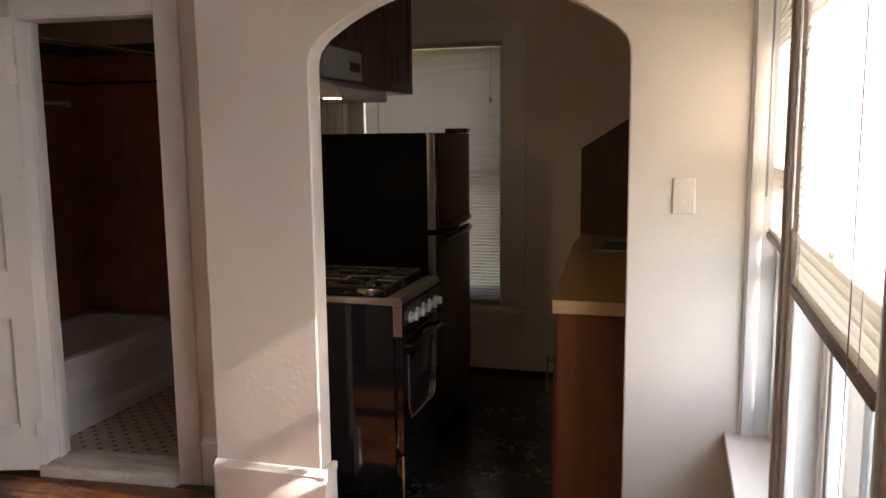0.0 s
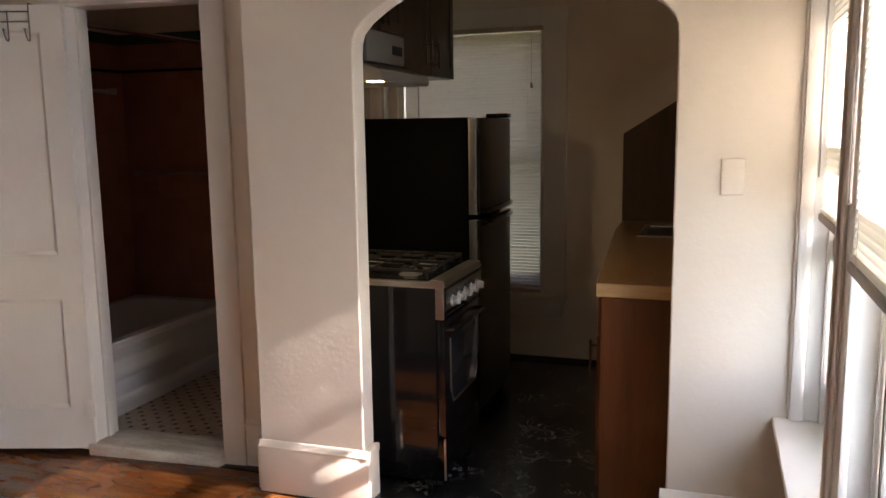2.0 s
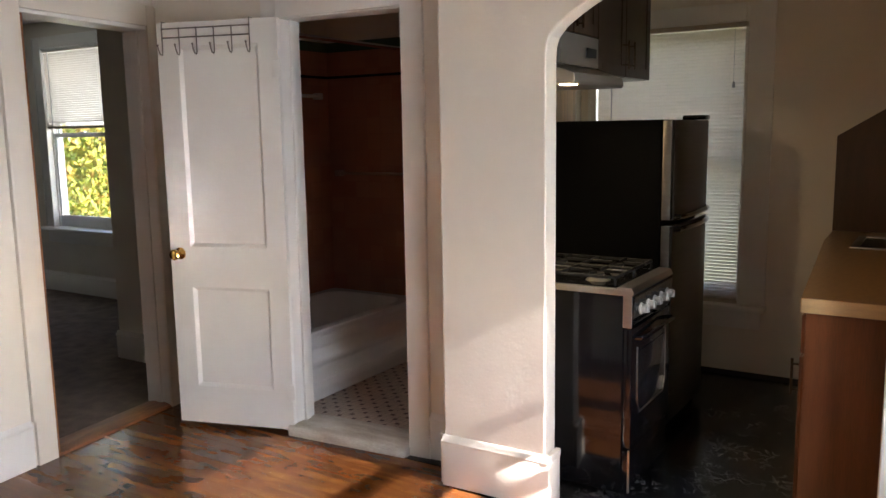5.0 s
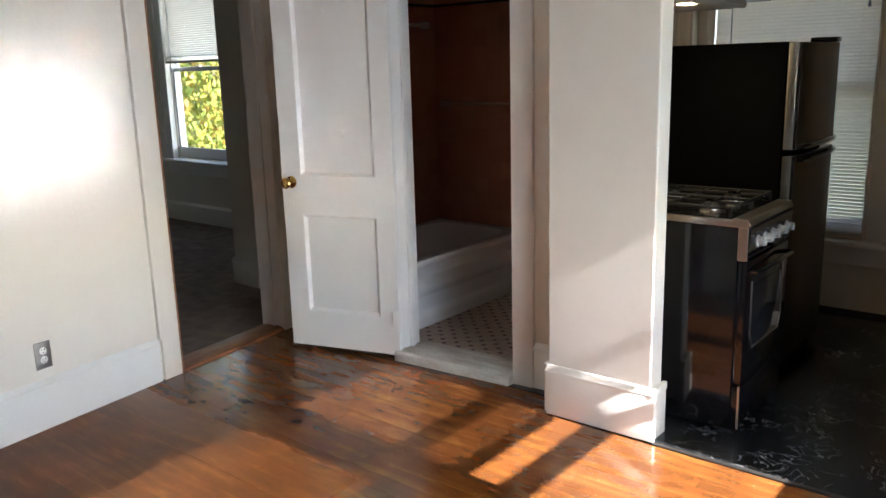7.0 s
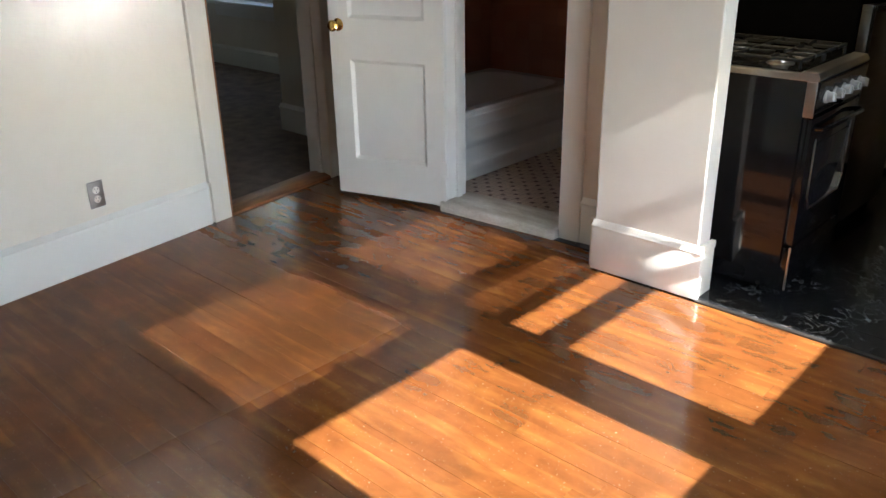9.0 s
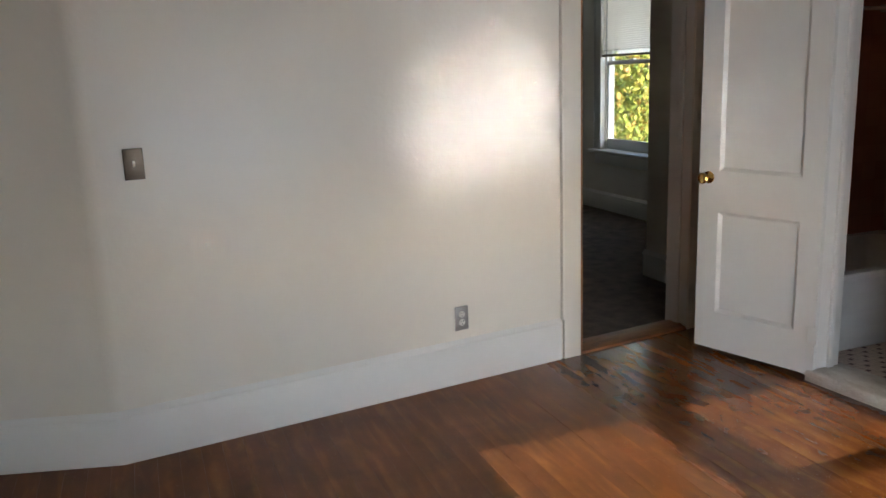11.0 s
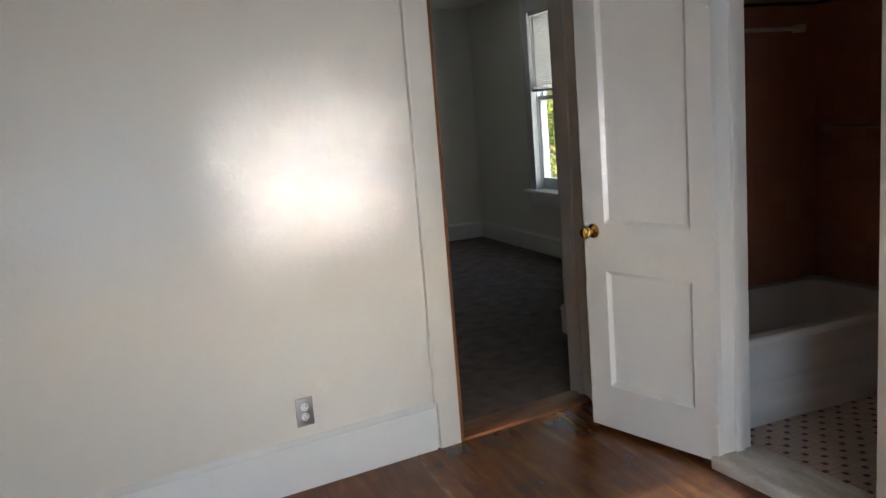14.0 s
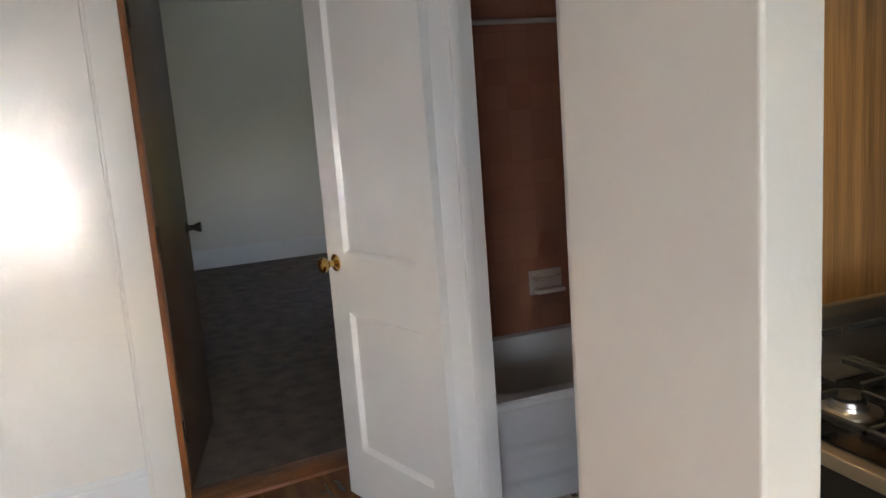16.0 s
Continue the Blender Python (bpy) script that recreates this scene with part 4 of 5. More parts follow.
def stove():
    """Local x towards the room (front at 0), local y along the wall, z up."""
    s = thing("gas_stove", "black and steel gas range with four burners beside the refrigerator", "stove", pose(-0.572, 2.616, 0))
    D, Wd, T = 0.62, 0.520, 0.862
    part("body", boxes((-D, -0.03, 0, Wd, 0.03, T), bevel=0.006), BLACK, s, "glossy black enamel body", smooth=True)
    bm = bmesh.new()
    for x in (-D + 0.06, -0.09):
        for y in (0.05, Wd - 0.05):
            add_cyl(bm, (x, y, 0.004), (x, y, 0.031), 0.018, seg=12)
    part("feet", bm, DARK, s)
    bm = bmesh.new()
    add_prism(bm, [(-D, T + 0.001), (0.004, T + 0.001), (0.016, T + 0.012), (0.004, T + 0.034), (-0.05, T + 0.036), (-0.055, T + 0.026), (-D + 0.02, T + 0.026), (-D, T + 0.03)], 'y', -0.006, Wd + 0.006)
    top = part("cooktop", bm, STEEL, s, "brushed steel cooktop")
    soften(top, 0.003, 2)
    part("cooktop_pan", boxes((-D + 0.04, -0.065, 0.02, Wd - 0.02, T + 0.0265, T + 0.030), bevel=0.002), BLACK, s, "black enamel burner pan")
    for bx in (-0.19, -0.46):
        for by in (0.14, 0.38):
            bm = bmesh.new()
            add_lathe(bm, (bx, by, T + 0.030), (0, 0, 1), [(0, 0.052), (0.004, 0.05), (0.008, 0.034), (0.014, 0.033), (0.014, 0.028), (0.022, 0.027), (0.024, 0.02)], 20)
            part("burner", bm, STEEL, s, "steel gas burner", smooth=True)
            bm = bmesh.new()
            add_lathe(bm, (bx, by, T + 0.0545), (0, 0, 1), [(0, 0.027), (0.005, 0.027), (0.008, 0.02)], 20)
            part("burner_cap", bm, IRON, s, smooth=True)
    for by in (0.14, 0.38):
        bm = bmesh.new()
        y0, y1, x0, x1, z = by - 0.112, by + 0.112, -0.585, -0.075, T + 0.066
        for a, b in (((x0, y0), (x1, y0)), ((x0, y1), (x1, y1)), ((x0, y0), (x0, y1)), ((x1, y0), (x1, y1)), ((-0.325, y0), (-0.325, y1))):
            add_box(bm, min(a[0], b[0]) - 0.005, max(a[0], b[0]) + 0.005, min(a[1], b[1]) - 0.005, max(a[1], b[1]) + 0.005, z - 0.006, z + 0.006, 0.002, 1)
        for bx in (-0.19, -0.46):
            for dx, dy in ((1, 0), (-1, 0), (0, 1), (0, -1)):
                ax, ay = bx + dx * 0.03, by + dy * 0.03
                ex, ey = bx + dx * 0.125, by + dy * 0.108
                add_box(bm, min(ax, ex) - 0.004, max(ax, ex) + 0.004, min(ay, ey) - 0.004, max(ay, ey) + 0.004, z - 0.004, z + 0.009, 0.002, 1)
        for px in (x0, x1):
            for py in (y0, y1):
                add_cyl(bm, (px, py, T + 0.029), (px, py, z), 0.006, seg=8)
        part("grate", bm, IRON, s, "cast iron grate")
    bm = bmesh.new()
    add_prism(bm, [(-D, T + 0.031), (-D + 0.05, T + 0.031), (-D + 0.035, T + 0.15), (-D + 0.02, T + 0.165), (-D, T + 0.165)], 'y', 0.0, Wd)
    bg = part("backguard", bm, STEEL, s, "low steel backguard with vent slots")
    soften(bg, 0.004, 2)
    for k in range(4):
        part("vent_slot", boxes((-D + 0.0385, -D + 0.043, 0.05 + k * 0.11, 0.14 + k * 0.11, T + 0.118, T + 0.13), bevel=0.001), DARK, bg)
    bm = bmesh.new()
    add_prism(bm, [(-0.029, T - 0.125), (0.002, T - 0.125), (0.010, T - 0.09), (0.016, T), (-0.029, T)], 'y', 0.0, Wd)
    cp = part("control_panel", bm, BLACK, s, "slanted black control panel")
    soften(cp, 0.004, 2)
    for k in range(5):
        bm = bmesh.new()
        y = 0.085 + k * 0.088
        add_lathe(bm, (0.012, y, T - 0.062), (1, 0, 0.06), [(0, 0.024), (0.006, 0.024), (0.010, 0.019), (0.030, 0.017), (0.033, 0.012)], 18)
        add_box(bm, 0.042, 0.050, y - 0.003, y + 0.003, T - 0.076, T - 0.048, 0.001, 1)
        part("control_knob", bm, KNOB_GREY, s, "grey control knob", smooth=True)
    bm = bmesh.new()
    add_box(bm, -0.029, 0.006, 0.006, Wd - 0.006, 0.225, T - 0.135, 0.006)
    od = part("oven_door", bm, BLACK, s, smooth=True)
    bm = bmesh.new()
    add_box(bm, 0.0045, 0.009, 0.075, Wd - 0.075, 0.36, 0.62, 0.004)
    part("oven_window", bm, mat("smoked_glass", (0.012, 0.012, 0.013), 0.12, spec=0.3), od, "dark oven window", smooth=True)
    bm = bmesh.new()
    add_tube(bm, [(0.006, 0.05, 0.685), (0.030, 0.052, 0.688), (0.042, 0.075, 0.69), (0.044, Wd / 2, 0.69), (0.042, Wd - 0.075, 0.69), (0.030, Wd - 0.052, 0.688), (0.006, Wd - 0.05, 0.685)], 0.0095)
    part("handle", bm, BLACK, od, "black bar handle", smooth=True)
    bm = bmesh.new()
    add_tube(bm, [(0.0075, 0.07, 0.64), (0.009, 0.07, 0.42), (0.009, 0.10, 0.36), (0.009, Wd - 0.1, 0.36), (0.009, Wd - 0.07, 0.42), (0.0075, Wd - 0.07, 0.64)], 0.004)
    part("window_rim", bm, STEEL, od, smooth=True)
    dr = part("drawer", boxes((-0.029, 0.004, 0.006, Wd - 0.006, 0.05, 0.215), bevel=0.006), BLACK, s, smooth=True)
    part("drawer_edge", boxes((-0.002, 0.0055, -0.001, 0.006, 0.04, 0.222), bevel=0.002), STEEL, dr, "bare metal corner strip")
    part("corner_strip", boxes((-0.03, 0.008, -0.007, 0.0, T - 0.128, T + 0.002), bevel=0.003), STEEL, s, "steel end cap of the control panel")
    return s


DARK_STEEL = mat("dull_stainless", (0.14, 0.133, 0.125), 0.33, metal=1.0, vary=0.08, scale=4, stretch=(1, 1, 14))


def fridge():
    f = thing("refrigerator", "black top-freezer refrigerator with stainless doors", "refrigerator", pose(-0.645, 3.417, 0.005))
    Wd, T = 0.65, 1.555
    part("body", boxes((-0.64, -0.062, 0, Wd, 0.02, T), bevel=0.008), BLACK_TEX, f, "black cabinet", smooth=True)
    part("toe_grille", boxes((-0.10, -0.045, 0.02, Wd - 0.02, 0.0, 0.06), bevel=0.003), DARK, f)
    for nm, a, b in (("freezer_door", 1.075, T - 0.004), ("fridge_door", 0.07, 1.045)):
        bm = bmesh.new()
        add_box(bm, -0.058, -0.004, 0.003, Wd - 0.003, a, b, 0.004)
        d = part(nm, bm, BLACK, f, "black door liner edge", smooth=True)
        bm = bmesh.new()
        add_prism(bm, [(-0.055, -0.001), (-0.02, -0.001), (-0.003, 0.012), (0.006, 0.05), (0.012, 0.2), (0.013, Wd / 2), (0.012, Wd - 0.2), (0.006, Wd - 0.05), (-0.003, Wd - 0.012), (-0.02, Wd + 0.001), (-0.055, Wd + 0.001),
                       (-0.055, Wd - 0.002), (-0.008, Wd - 0.006), (-0.002, Wd / 2), (-0.008, 0.006), (-0.055, 0.002)], 'z', a, b)
        part("door_skin", bm, DARK_STEEL, d, "curved stainless skin", smooth=True)
        z = a + 0.015 if nm == "freezer_door" else b - 0.015
        bm = bmesh.new()
        add_tube(bm, [(0.0, 0.02, z), (0.022, 0.03, z), (0.034, 0.10, z), (0.038, 0.28, z), (0.034, 0.46, z), (0.020, 0.56, z), (0.004, 0.58, z)], 0.014)
        part("handle", bm, BLACK, d, "black curved grip", smooth=True)
    part("hinge_cover", boxes((-0.12, 0.004, Wd - 0.10, Wd - 0.01, T, T + 0.025), bevel=0.006), BLACK, f, "black hinge cover", smooth=True)
    return f


def cabinet_door(parent, x, y0, y1, z0, z1, material, handle_y=None, hz=None, out=1):
    """Shaker door facing +x (out 1) or -x (out -1)."""
    bm = bmesh.new()
    a, b = sorted((x, x + out * 0.014))
    add_box(bm, a, b, y0 + 0.002, y1 - 0.002, z0 + 0.002, z1 - 0.002, 0.0015)
    c, d = sorted((x + out * 0.0141, x + out * 0.021))
    w = 0.055
    for e in ((y0 + 0.002, y0 + w, z0 + 0.002, z1 - 0.002), (y1 - w, y1 - 0.002, z0 + 0.002, z1 - 0.002),
              (y0 + w, y1 - w, z0 + 0.002, z0 + w), (y0 + w, y1 - w, z1 - w, z1 - 0.002)):
        add_box(bm, c, d, *e, 0.0015)
    dr = part("door", bm, material, parent)
    if handle_y is not None:
        bm = bmesh.new()
        xo = x + out * 0.021
        add_tube(bm, [(xo, handle_y, hz), (xo + out * 0.030, handle_y, hz)], 0.004)
        add_tube(bm, [(xo, handle_y, hz + 0.096), (xo + out * 0.030, handle_y, hz + 0.096)], 0.004)
        add_tube(bm, [(xo + out * 0.030, handle_y, hz - 0.02), (xo + out * 0.030, handle_y, hz + 0.116)], 0.005)
        part("handle", bm, OLD_BRASS, dr, "dark metal bar handle", smooth=True)
    return dr


stove()
fridge()

XU = -0.955         # front of the upper cabinets
c1 = thing("upper_cabinet", "dark brown wall cabinet above the range hood", "cabinet", pose(0, 0, 0), group="upper kitchen cabinets")
part("body", boxes((-1.31, XU, 2.60, 3.165, 1.93, 2.45), bevel=0.002), DARK_CAB, c1)
cabinet_door(c1, XU, 2.60, 2.88, 1.93, 2.45, DARK_CAB, 2.85, 1.97)
cabinet_door(c1, XU, 2.885, 3.165, 1.93, 2.45, DARK_CAB, 2.915, 1.97)
c2 = thing("upper_cabinet", "dark brown wall cabinet beside the kitchen window", "cabinet", pose(0, 0, 0), group="upper kitchen cabinets")
part("body", boxes((-1.36, XU, 3.17, 3.92, 1.772, 2.45), bevel=0.002), DARK_CAB, c2)
cabinet_door(c2, XU, 3.17, 3.54, 1.772, 2.45, DARK_CAB, 3.50, 1.83)
cabinet_door(c2, XU, 3.545, 3.92, 1.772, 2.45, DARK_CAB, 3.585, 1.83)

hood = thing("range_hood", "dark range hood with its lamp lit above the stove", "range hood", pose(0, 0, 0))
bm = bmesh.new()
add_prism(bm, [(-1.31, 1.705), (-0.815, 1.700), (-0.807, 1.712), (-0.814, 1.745), (-0.94, 1.79), (-1.31, 1.79)], 'y', 2.60, 3.16)
soften(part("canopy", bm, mat("hood_enamel", (0.19, 0.175, 0.155), 0.3, vary=0.05), hood, "bevelled metal canopy"), 0.004, 2)
part("housing", boxes((-1.31, -0.925, 2.72, 3.15, 1.791, 1.925), bevel=0.004), mat("hood_grey", (0.17, 0.16, 0.145), 0.35, vary=0.05), hood, "grey fan housing")
part("switch_panel", boxes((-0.9245, -0.919, 3.00, 3.11, 1.835, 1.875), bevel=0.002), DARK, hood, "dark switch panel")
part("lamp_lens", boxes((-0.885, -0.832, 2.62, 2.68, 1.697, 1.7045), bevel=0.002), GLOW, hood, "glowing warm lamp lens")

structure("panelling_kitchen", boxes((0, 1.9, -0.012, -0.002, 0.02, 2.45)), PANELLING, "vertical-grained brown wood panelling behind the stove", "panelling",
          pose(PIER_L + 0.03, YB + 0.002, 0, 0, 0, math.degrees(math.atan2(YK + 0.098 - YB, -1.62 - PIER_L - 0.03))))

# base cabinets and counter
FX = 0.075
units = ((2.60, 3.20, "cherry brown base cabinet with its bare end panel", True), (3.203, 3.85, "cherry brown sink base cabinet", False), (3.853, 4.58, "cherry brown corner base cabinet", False))
for y0, y1, lab, end in units:
    c = thing("base_cabinet", lab, "cabinet", pose(0, 0, 0), group="base kitchen cabinets")
    part("body", boxes((FX, 0.755, y0, y1, 0.10, 0.872), bevel=0.002), CABINET, c)
    part("toe_kick", boxes((FX + 0.06, 0.75, y0 + 0.001, y1, 0.004, 0.0995)), DARK, c)
    if end:
        part("end_panel", boxes((FX - 0.004, 0.755, y0 - 0.018, y0 - 0.0005, 0.004, 0.872), bevel=0.002), CABINET, c)
    dw = part("drawer", boxes((FX - 0.020, FX - 0.0005, y0 + 0.004, y1 - 0.004, 0.72, 0.860), bevel=0.004), CABINET, c)
    bm = bmesh.new()
    ym = (y0 + y1) / 2
    add_tube(bm, [(FX - 0.02, ym - 0.048, 0.79), (FX - 0.048, ym - 0.048, 0.79), (FX - 0.050, ym, 0.79), (FX - 0.048, ym + 0.048, 0.79), (FX - 0.02, ym + 0.048, 0.79)], 0.005)
    part("handle", bm, OLD_BRASS, dw, "dark metal bar handle", smooth=True)
    cabinet_door(c, FX - 0.0005, y0 + 0.002, y1 - 0.002, 0.105, 0.71, CABINET, y0 + 0.05, 0.57, -1)
bm = bmesh.new()
add_prism(bm, [(0.053, 2.572), (0.76, 2.572), (0.76, 4.595), (-0.075, 4.595), (-0.065, 4.15)], 'z', 0.874, 0.928)
counter = tagged(part("countertop", bm, LAMINATE), label="tan laminate countertop with a square front edge", category="countertop")
soften(counter, 0.003, 2)
# same laminate, lightened in colour because light falls on this end
part("lit_end_strip", boxes((0.054, 0.759, 2.5685, 2.5718, 0.876, 0.926), bevel=0.001), mat("laminate_lit_end", (0.52, 0.35, 0.17), 0.35, vary=0.1, scale=9, stretch=(1, 6, 6)), counter, "tan laminate end strip, lightened as the lit face")
sink = thing("kitchen_sink", "stainless steel sink set in the tan counter", "sink", pose(0.33, 4.12, 0.929))
bm = bmesh.new()
for d in ((-0.25, 0.25, -0.24, -0.20, 0.0, 0.008), (-0.25, 0.25, 0.20, 0.24, 0.0, 0.008), (-0.25, -0.21, -0.2, 0.2, 0.0, 0.008), (0.21, 0.25, -0.2, 0.2, 0.0, 0.008)):
    add_box(bm, *d, 0.002)
part("rim", bm, STEEL, sink, smooth=True)
# flat sheet in the rim; its dark colour stands in for the bowl's shadow
part("basin", boxes((-0.209, 0.209, -0.199, 0.199, 0.0002, 0.0015)), mat("shaded_sink_steel", (0.12, 0.12, 0.12), 0.3, metal=1.0), sink, "flat dark steel sheet coloured as the shadowed bowl")
bm = bmesh.new()
add_tube(bm, [(0.225, 0.0, 0.006), (0.225, 0, 0.14), (0.21, 0, 0.19), (0.17, 0, 0.215), (0.12, 0, 0.21), (0.09, 0, 0.18), (0.085, 0, 0.15)], 0.011)
part("faucet", bm, CHROME, sink, "chrome gooseneck faucet", smooth=True)
bm = bmesh.new()
add_prism(bm, [(-0.075, 0.929), (0.76, 0.929), (0.76, 1.98), (-0.075, 1.46)], 'y', YK - 0.014, YK - 0.002)
structure("brown_panel_kitchen", bm, mat("dark_brown_panel", (0.085, 0.042, 0.022), 0.4, vary=0.15, scale=3, stretch=(6, 6, 0.8)), "dark brown panel with a sloping top", "backsplash")
bm = bmesh.new()
skirting(bm, -1.6, 0.06, YK, -1, 0.03)
structure("baseboard_kitchen", bm, DARK, "low dark baseboard in the kitchen", "baseboard")

# ---- bathroom ----
tub = thing("bathtub", "white enamel alcove bathtub with a stepped apron", "bathtub", pose(XT, 2.665, 0.026))
L, WT, HT = YT - 2.665, 0.745, 0.405


def rounded(x0, x1, y0, y1, r, z, n=6):
    pts = []
    for cx0, cy0, a0 in ((x1 - r, y1 - r, 0), (x0 + r, y1 - r, 90), (x0 + r, y0 + r, 180), (x1 - r, y0 + r, 270)):
        for k in range(n + 1):
            a = radians(a0 + 90 * k / n)
            pts.append((cx0 + r * math.cos(a), cy0 + r * math.sin(a), z))
    return pts


bm = bmesh.new()
loops = [rounded(0.002, WT, 0.002, L - 0.002, 0.012, HT - 0.03), rounded(0.002, WT, 0.002, L - 0.002, 0.015, HT - 0.008), rounded(0.006, WT - 0.008, 0.006, L - 0.008, 0.02, HT),
         rounded(0.06, WT - 0.065, 0.08, L - 0.08, 0.13, HT), rounded(0.072, WT - 0.08, 0.095, L - 0.095, 0.13, HT - 0.02),
         rounded(0.11, WT - 0.12, 0.17, L - 0.15, 0.14, 0.10), rounded(0.16, WT - 0.17, 0.25, L - 0.22, 0.13, 0.065)]
rings = [[bm.verts.new(p) for p in lp] for lp in loops]
for a, b in zip(rings, rings[1:]):
    for k in range(len(a)):
        bm.faces.new((a[k], a[(k + 1) % len(a)], b[(k + 1) % len(a)], b[k]))
bm.faces.new(rings[-1])
part("basin", bm, ENAMEL, tub, smooth=True)
bm = bmesh.new()
prof = [(WT - 0.05, 0.002), (WT - 0.012, 0.002), (WT - 0.012, 0.06), (WT - 0.018, 0.085), (WT - 0.028, 0.10), (WT - 0.028, 0.185), (WT - 0.020, 0.205), (WT - 0.016, 0.225),
        (WT - 0.020, 0.30), (WT - 0.004, HT - 0.045), (WT - 0.001, HT - 0.029), (WT - 0.05, HT - 0.029)]
add_prism(bm, prof, 'y', 0.003, L - 0.003)
ap = part("apron", bm, ENAMEL, tub, "stepped enamel apron")
soften(ap, 0.008, 3, 10)
bm = bmesh.new()
add_box(bm, WT - 0.04, WT - 0.006, 0.003, 0.078, 0.004, HT - 0.040, 0.012, 4)
part("apron_end", bm, ENAMEL, tub, "rounded end of the apron", smooth=True)

rod = thing("shower_rod", "chrome shower curtain rod above the tub", "curtain rod", pose(-2.50, 2.664, 2.035))
bm = bmesh.new()
add_cyl(bm, (0, 0.006, 0), (0, YT - 2.664 - 0.006, 0), 0.0125, seg=16)
part("tube", bm, CHROME, rod, smooth=True)
for y, s in ((0, 1), (YT - 2.664, -1)):
    bm = bmesh.new()
    add_lathe(bm, (0, y, 0), (0, s, 0), [(0, 0.03), (0.006, 0.029), (0.014, 0.016)], 16)
    part("flange", bm, CHROME, rod, smooth=True)
TAN_CERAMIC = mat("tan_ceramic", (0.42, 0.27, 0.20), 0.2)
PALE_CERAMIC = mat("pale_ceramic", (0.62, 0.50, 0.42), 0.2)


def towel_bar(label, m, length, material, r=0.010):
    """Rail between two brackets; local x along the wall, local y into the wall."""
    b = thing("towel_bar", label, "towel bar", m)
    bm = bmesh.new()
    add_cyl(bm, (0.02, -0.045, 0), (length, -0.045, 0), r, seg=12)
    part("rail", bm, material, b, smooth=True)
    for x in (0.02, length):
        bm = bmesh.new()
        add_box(bm, x - 0.025, x + 0.025, -0.058, -0.001, -0.022, 0.022, 0.008, 3)
        part("bracket", bm, material, b, smooth=True)
    return b


towel_bar("ceramic towel bar on the tiled end wall", pose(-3.115, YT, 1.247), 0.90, TAN_CERAMIC)
towel_bar("pale ceramic bar on the tiled wall above the tub", pose(XT, 2.95, 1.765, 0, 0, 90), 0.86, PALE_CERAMIC, 0.012)
soap = thing("soap_dish", "pale ceramic soap dish set in the tile above the tub", "soap dish", pose(XT, 3.33, 0.645))
bm = bmesh.new()
add_box(bm, 0.001, 0.014, -0.08, 0.08, -0.055, 0.055, 0.005, 2)
part("plate", bm, PALE_CERAMIC, soap, smooth=True)
bm = bmesh.new()
add_box(bm, 0.0145, 0.07, -0.07, 0.07, -0.045, -0.025, 0.008, 3)
part("tray", bm, PALE_CERAMIC, soap, smooth=True)
bm = bmesh.new()
add_tube(bm, [(0.014, -0.06, 0.02), (0.05, -0.055, 0.022), (0.055, 0.0, 0.022), (0.05, 0.055, 0.022), (0.014, 0.06, 0.02)], 0.008)
part("grab_bar", bm, PALE_CERAMIC, soap, smooth=True)

# small floor tiles: pale tiles with oxblood dots
verts, faces, dv, df = [], [], [], []
pitch = 0.098
random.seed(4)
x_lo, x_hi, y_lo, y_hi = XT + WT - 0.02, -1.46, 2.70, YT
tw, th = pitch / 3, pitch / 4
for i in range(int((x_hi - x_lo) / tw)):
    for j in range(int((y_hi - y_lo) / th)):
        x, y, z = x_lo + i * tw, y_lo + j * th, 0.0270 + random.uniform(0, 0.0007)
        b0 = len(verts)
        verts += [(x + 0.001, y + 0.001, z), (x + tw - 0.001, y + 0.001, z), (x + tw - 0.001, y + th - 0.001, z), (x + 0.001, y + th - 0.001, z)]
        faces.append((b0, b0 + 1, b0 + 2, b0 + 3))
for j in range(int((y_hi - y_lo) / (pitch / 2))):
    for i in range(int((x_hi - x_lo) / pitch)):
        x, y = x_lo + (i + 0.5 * (j % 2)) * pitch + tw / 2, y_lo + (j + 0.5) * pitch / 2
        r, b0 = 0.0165, len(dv)
        dv += [(x + r * math.cos(radians(45 + 90 * k)), y + r * math.sin(radians(45 + 90 * k)), 0.0286) for k in range(4)]
        df.append(tuple(range(b0, b0 + 4)))
for nm, v, f, mt, lab in (("floor_tile", verts, faces, HEX_LIGHT, "pale pink mosaic floor tiles"), ("dot_tile", dv, df, HEX_DARK, "oxblood dot tiles")):
    me = bpy.data.meshes.new(nm)
    me.from_pydata(v, [], f)
    me.materials.append(mt)
    o = new(nm, me)
    o.parent = bpy.data.objects["floor_bathroom"]
    tagged(o, label=lab, kind="stuff")

# ---- outdoors ----
structure("ground", boxes((-900, 900, -900, 900, -3.4, -3.3)), GRASS, "lawn and ground far below the windows", "ground")
structure("eaves", boxes((0.955, 1.90, -1.6, 4.95, 2.45, 2.57), bevel=0.01), SIDING, "projecting boarded eaves above the windows", "eaves")
structure("facade", boxes((-8.7, 1.0, 4.88, 4.95, -3.3, -0.21), (0.951, 1.02, -1.5, 4.9, -3.3, -0.21), (-8.7, 1.02, -1.6, 4.95, H + 0.152, H + 0.5)), SIDING, "pale siding of the house outside the rooms", "facade")


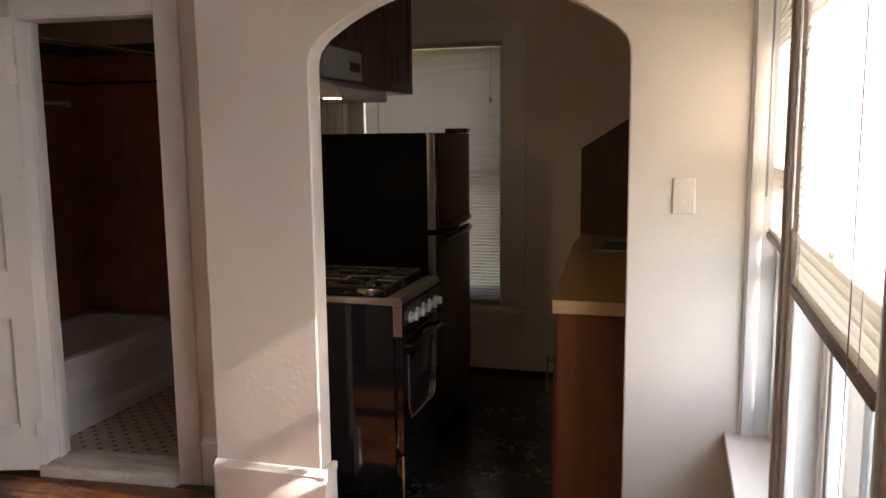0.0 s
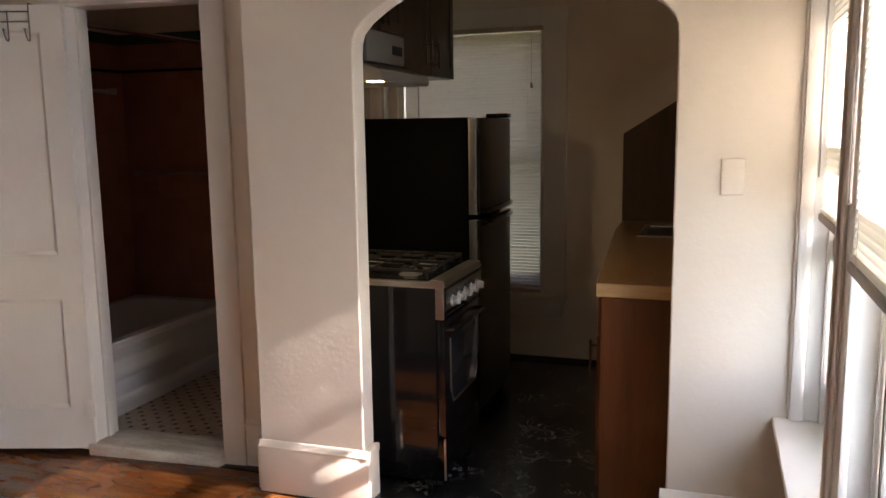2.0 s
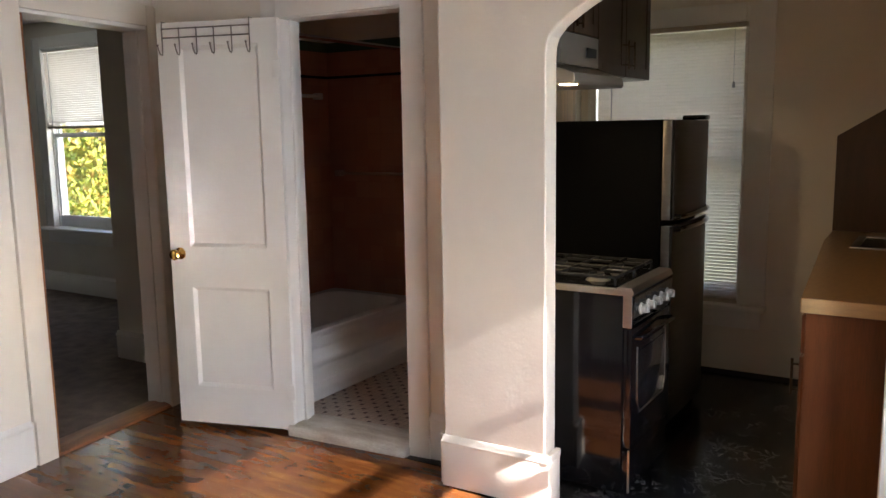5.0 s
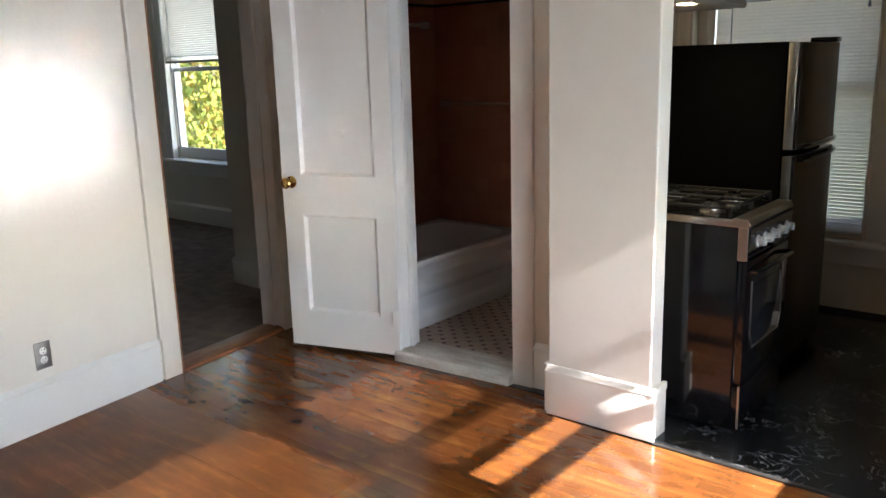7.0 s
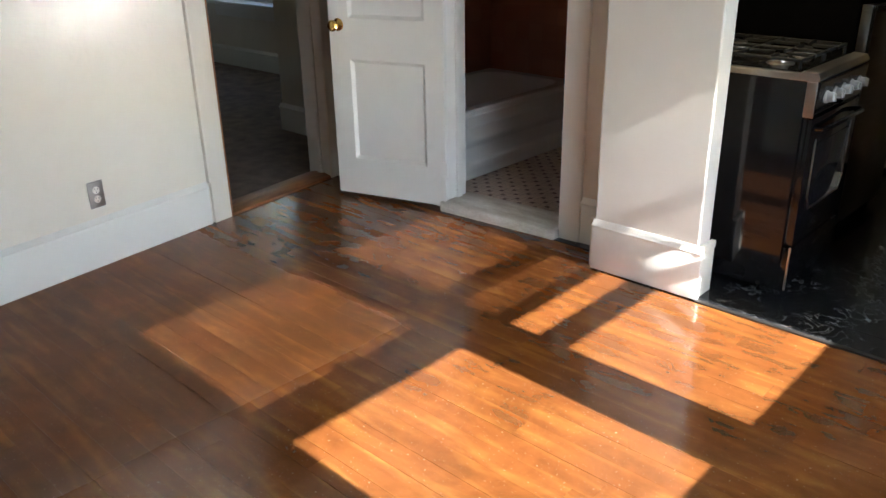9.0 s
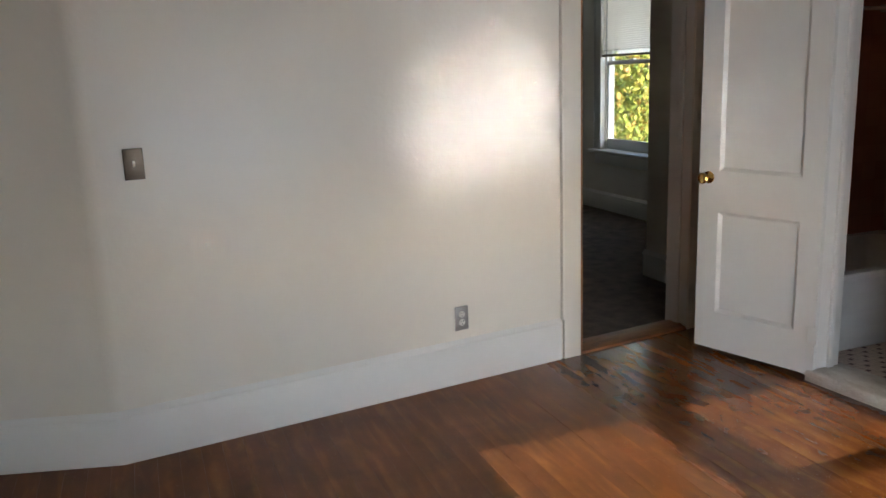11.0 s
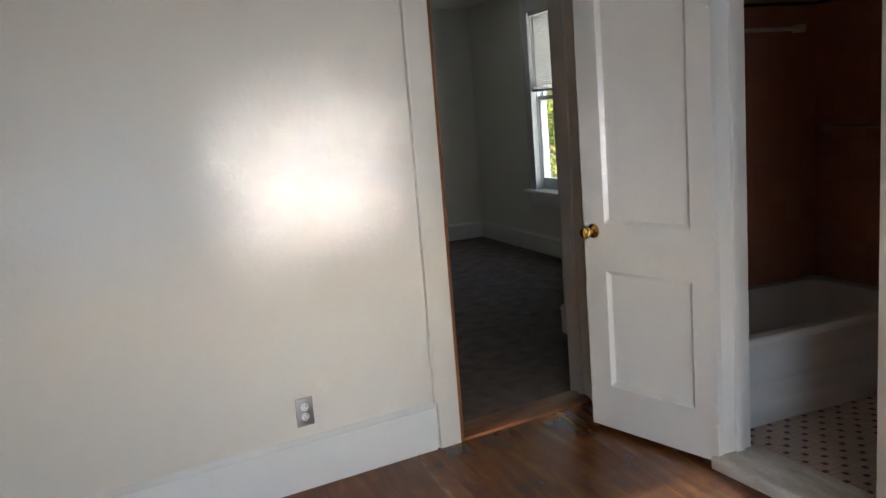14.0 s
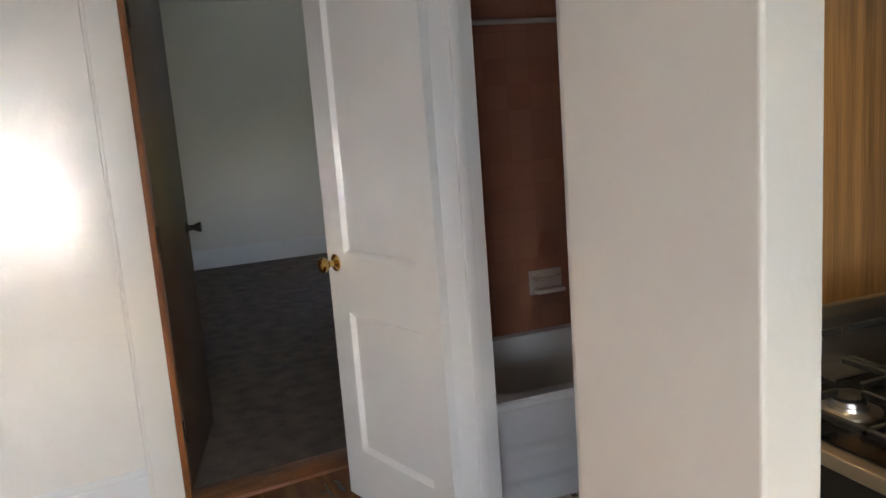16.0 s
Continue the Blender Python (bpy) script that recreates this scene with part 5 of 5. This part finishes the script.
def tree(at, h, spread, n, seed):
    rnd = random.Random(seed)
    t = thing("tree", "broad tree in yellow-green autumn leaf outside the bedroom", "tree", pose(*at))
    bm = bmesh.new()
    add_tube(bm, [(0, 0, 0), (0.05, 0.02, h * 0.25), (-0.04, 0.06, h * 0.5), (0.03, 0, h * 0.8)], 0.16, 10)
    part("trunk", bm, BARK, t, smooth=True)
    tips = []
    for k in range(14):
        a, z = rnd.uniform(0, 6.28), rnd.uniform(0.3, 0.8) * h
        r = spread * rnd.uniform(0.5, 0.9)
        tip = Vector((r * math.cos(a), r * math.sin(a), z + rnd.uniform(0.2, 1.2)))
        bm = bmesh.new()
        add_tube(bm, [(0, 0, z - 0.2), (tip.x * 0.5, tip.y * 0.5, z + 0.25), tip], 0.04, 6)
        part("limb", bm, BARK, t, smooth=True)
        tips.append(tip)
        tips.append(Vector((tip.x * 0.55, tip.y * 0.55, tip.z + 0.3)))
    v, f = [], []
    for k in range(n):
        c = rnd.choice(tips)
        p = c + Vector((rnd.gauss(0, 0.55), rnd.gauss(0, 0.55), rnd.gauss(0, 0.45)))
        q = Euler((rnd.uniform(0, 6.28), rnd.uniform(0, 6.28), rnd.uniform(0, 6.28))).to_matrix()
        s = rnd.uniform(0.03, 0.065)
        b0 = len(v)
        for u, w, z in ((-1, 0, 0), (-0.2, 0.55, 0.12), (1, 0, 0), (-0.2, -0.55, 0.12)):
            v.append(p + q @ Vector((u * s, w * s, z * s)))
        f += [(b0, b0 + 1, b0 + 2), (b0, b0 + 2, b0 + 3)]
    me = bpy.data.meshes.new("crown")
    me.from_pydata(v, [], f)
    me.materials.append(LEAF)
    o = new("crown", me)
    o.parent = t
    tagged(o, label="yellow-green leaves with some orange", kind="stuff")


tree((-10.8, 8.6, -3.3), 6.0, 2.6, 36000, 3)
tree((-14.5, 10.2, -3.3), 7.0, 3.2, 36000, 8)
tree((-17.5, 14.5, -3.3), 8.5, 3.8, 36000, 9)

# ---- floor boards ----
random.seed(11)
pw = 0.086
widths = {}
y = REAR
floor_ob = bpy.data.objects["floor"]
while y < YB + 0.02:
    x = -3.36
    x_end = XW
    y1 = min(y + pw, YB + 0.03)
    if y > YA - 0.04:
        x_end = PIER_L + 0.02
    elif y1 > YA - 0.036:
        y1 = YA - 0.0365
    cut = x + random.uniform(1.0, 3.5)
    while x < x_end - 0.01:
        e = min(cut, x_end)
        if x_end - e < 0.3:
            e = x_end
        ln = round(e - x, 2)
        key = (ln, round(y1 - y, 4))
        if key not in widths:
            bm = bmesh.new()
            add_box(bm, 0, ln - 0.0004, 0.0002, y1 - y - 0.0002, -0.021, 0.0, 0.0003, 1)
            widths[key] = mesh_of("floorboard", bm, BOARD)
        o = new("floorboard", widths[key])
        o.parent = floor_ob
        o.location = (x, y, random.uniform(-0.0007, 0.0003))
        o.rotation_euler = (random.gauss(0, 0.0012), 0, 0)
        x += ln
        cut = x + random.uniform(1.8, 4.0)
    y = y1 if y1 > y + 0.004 else y + pw
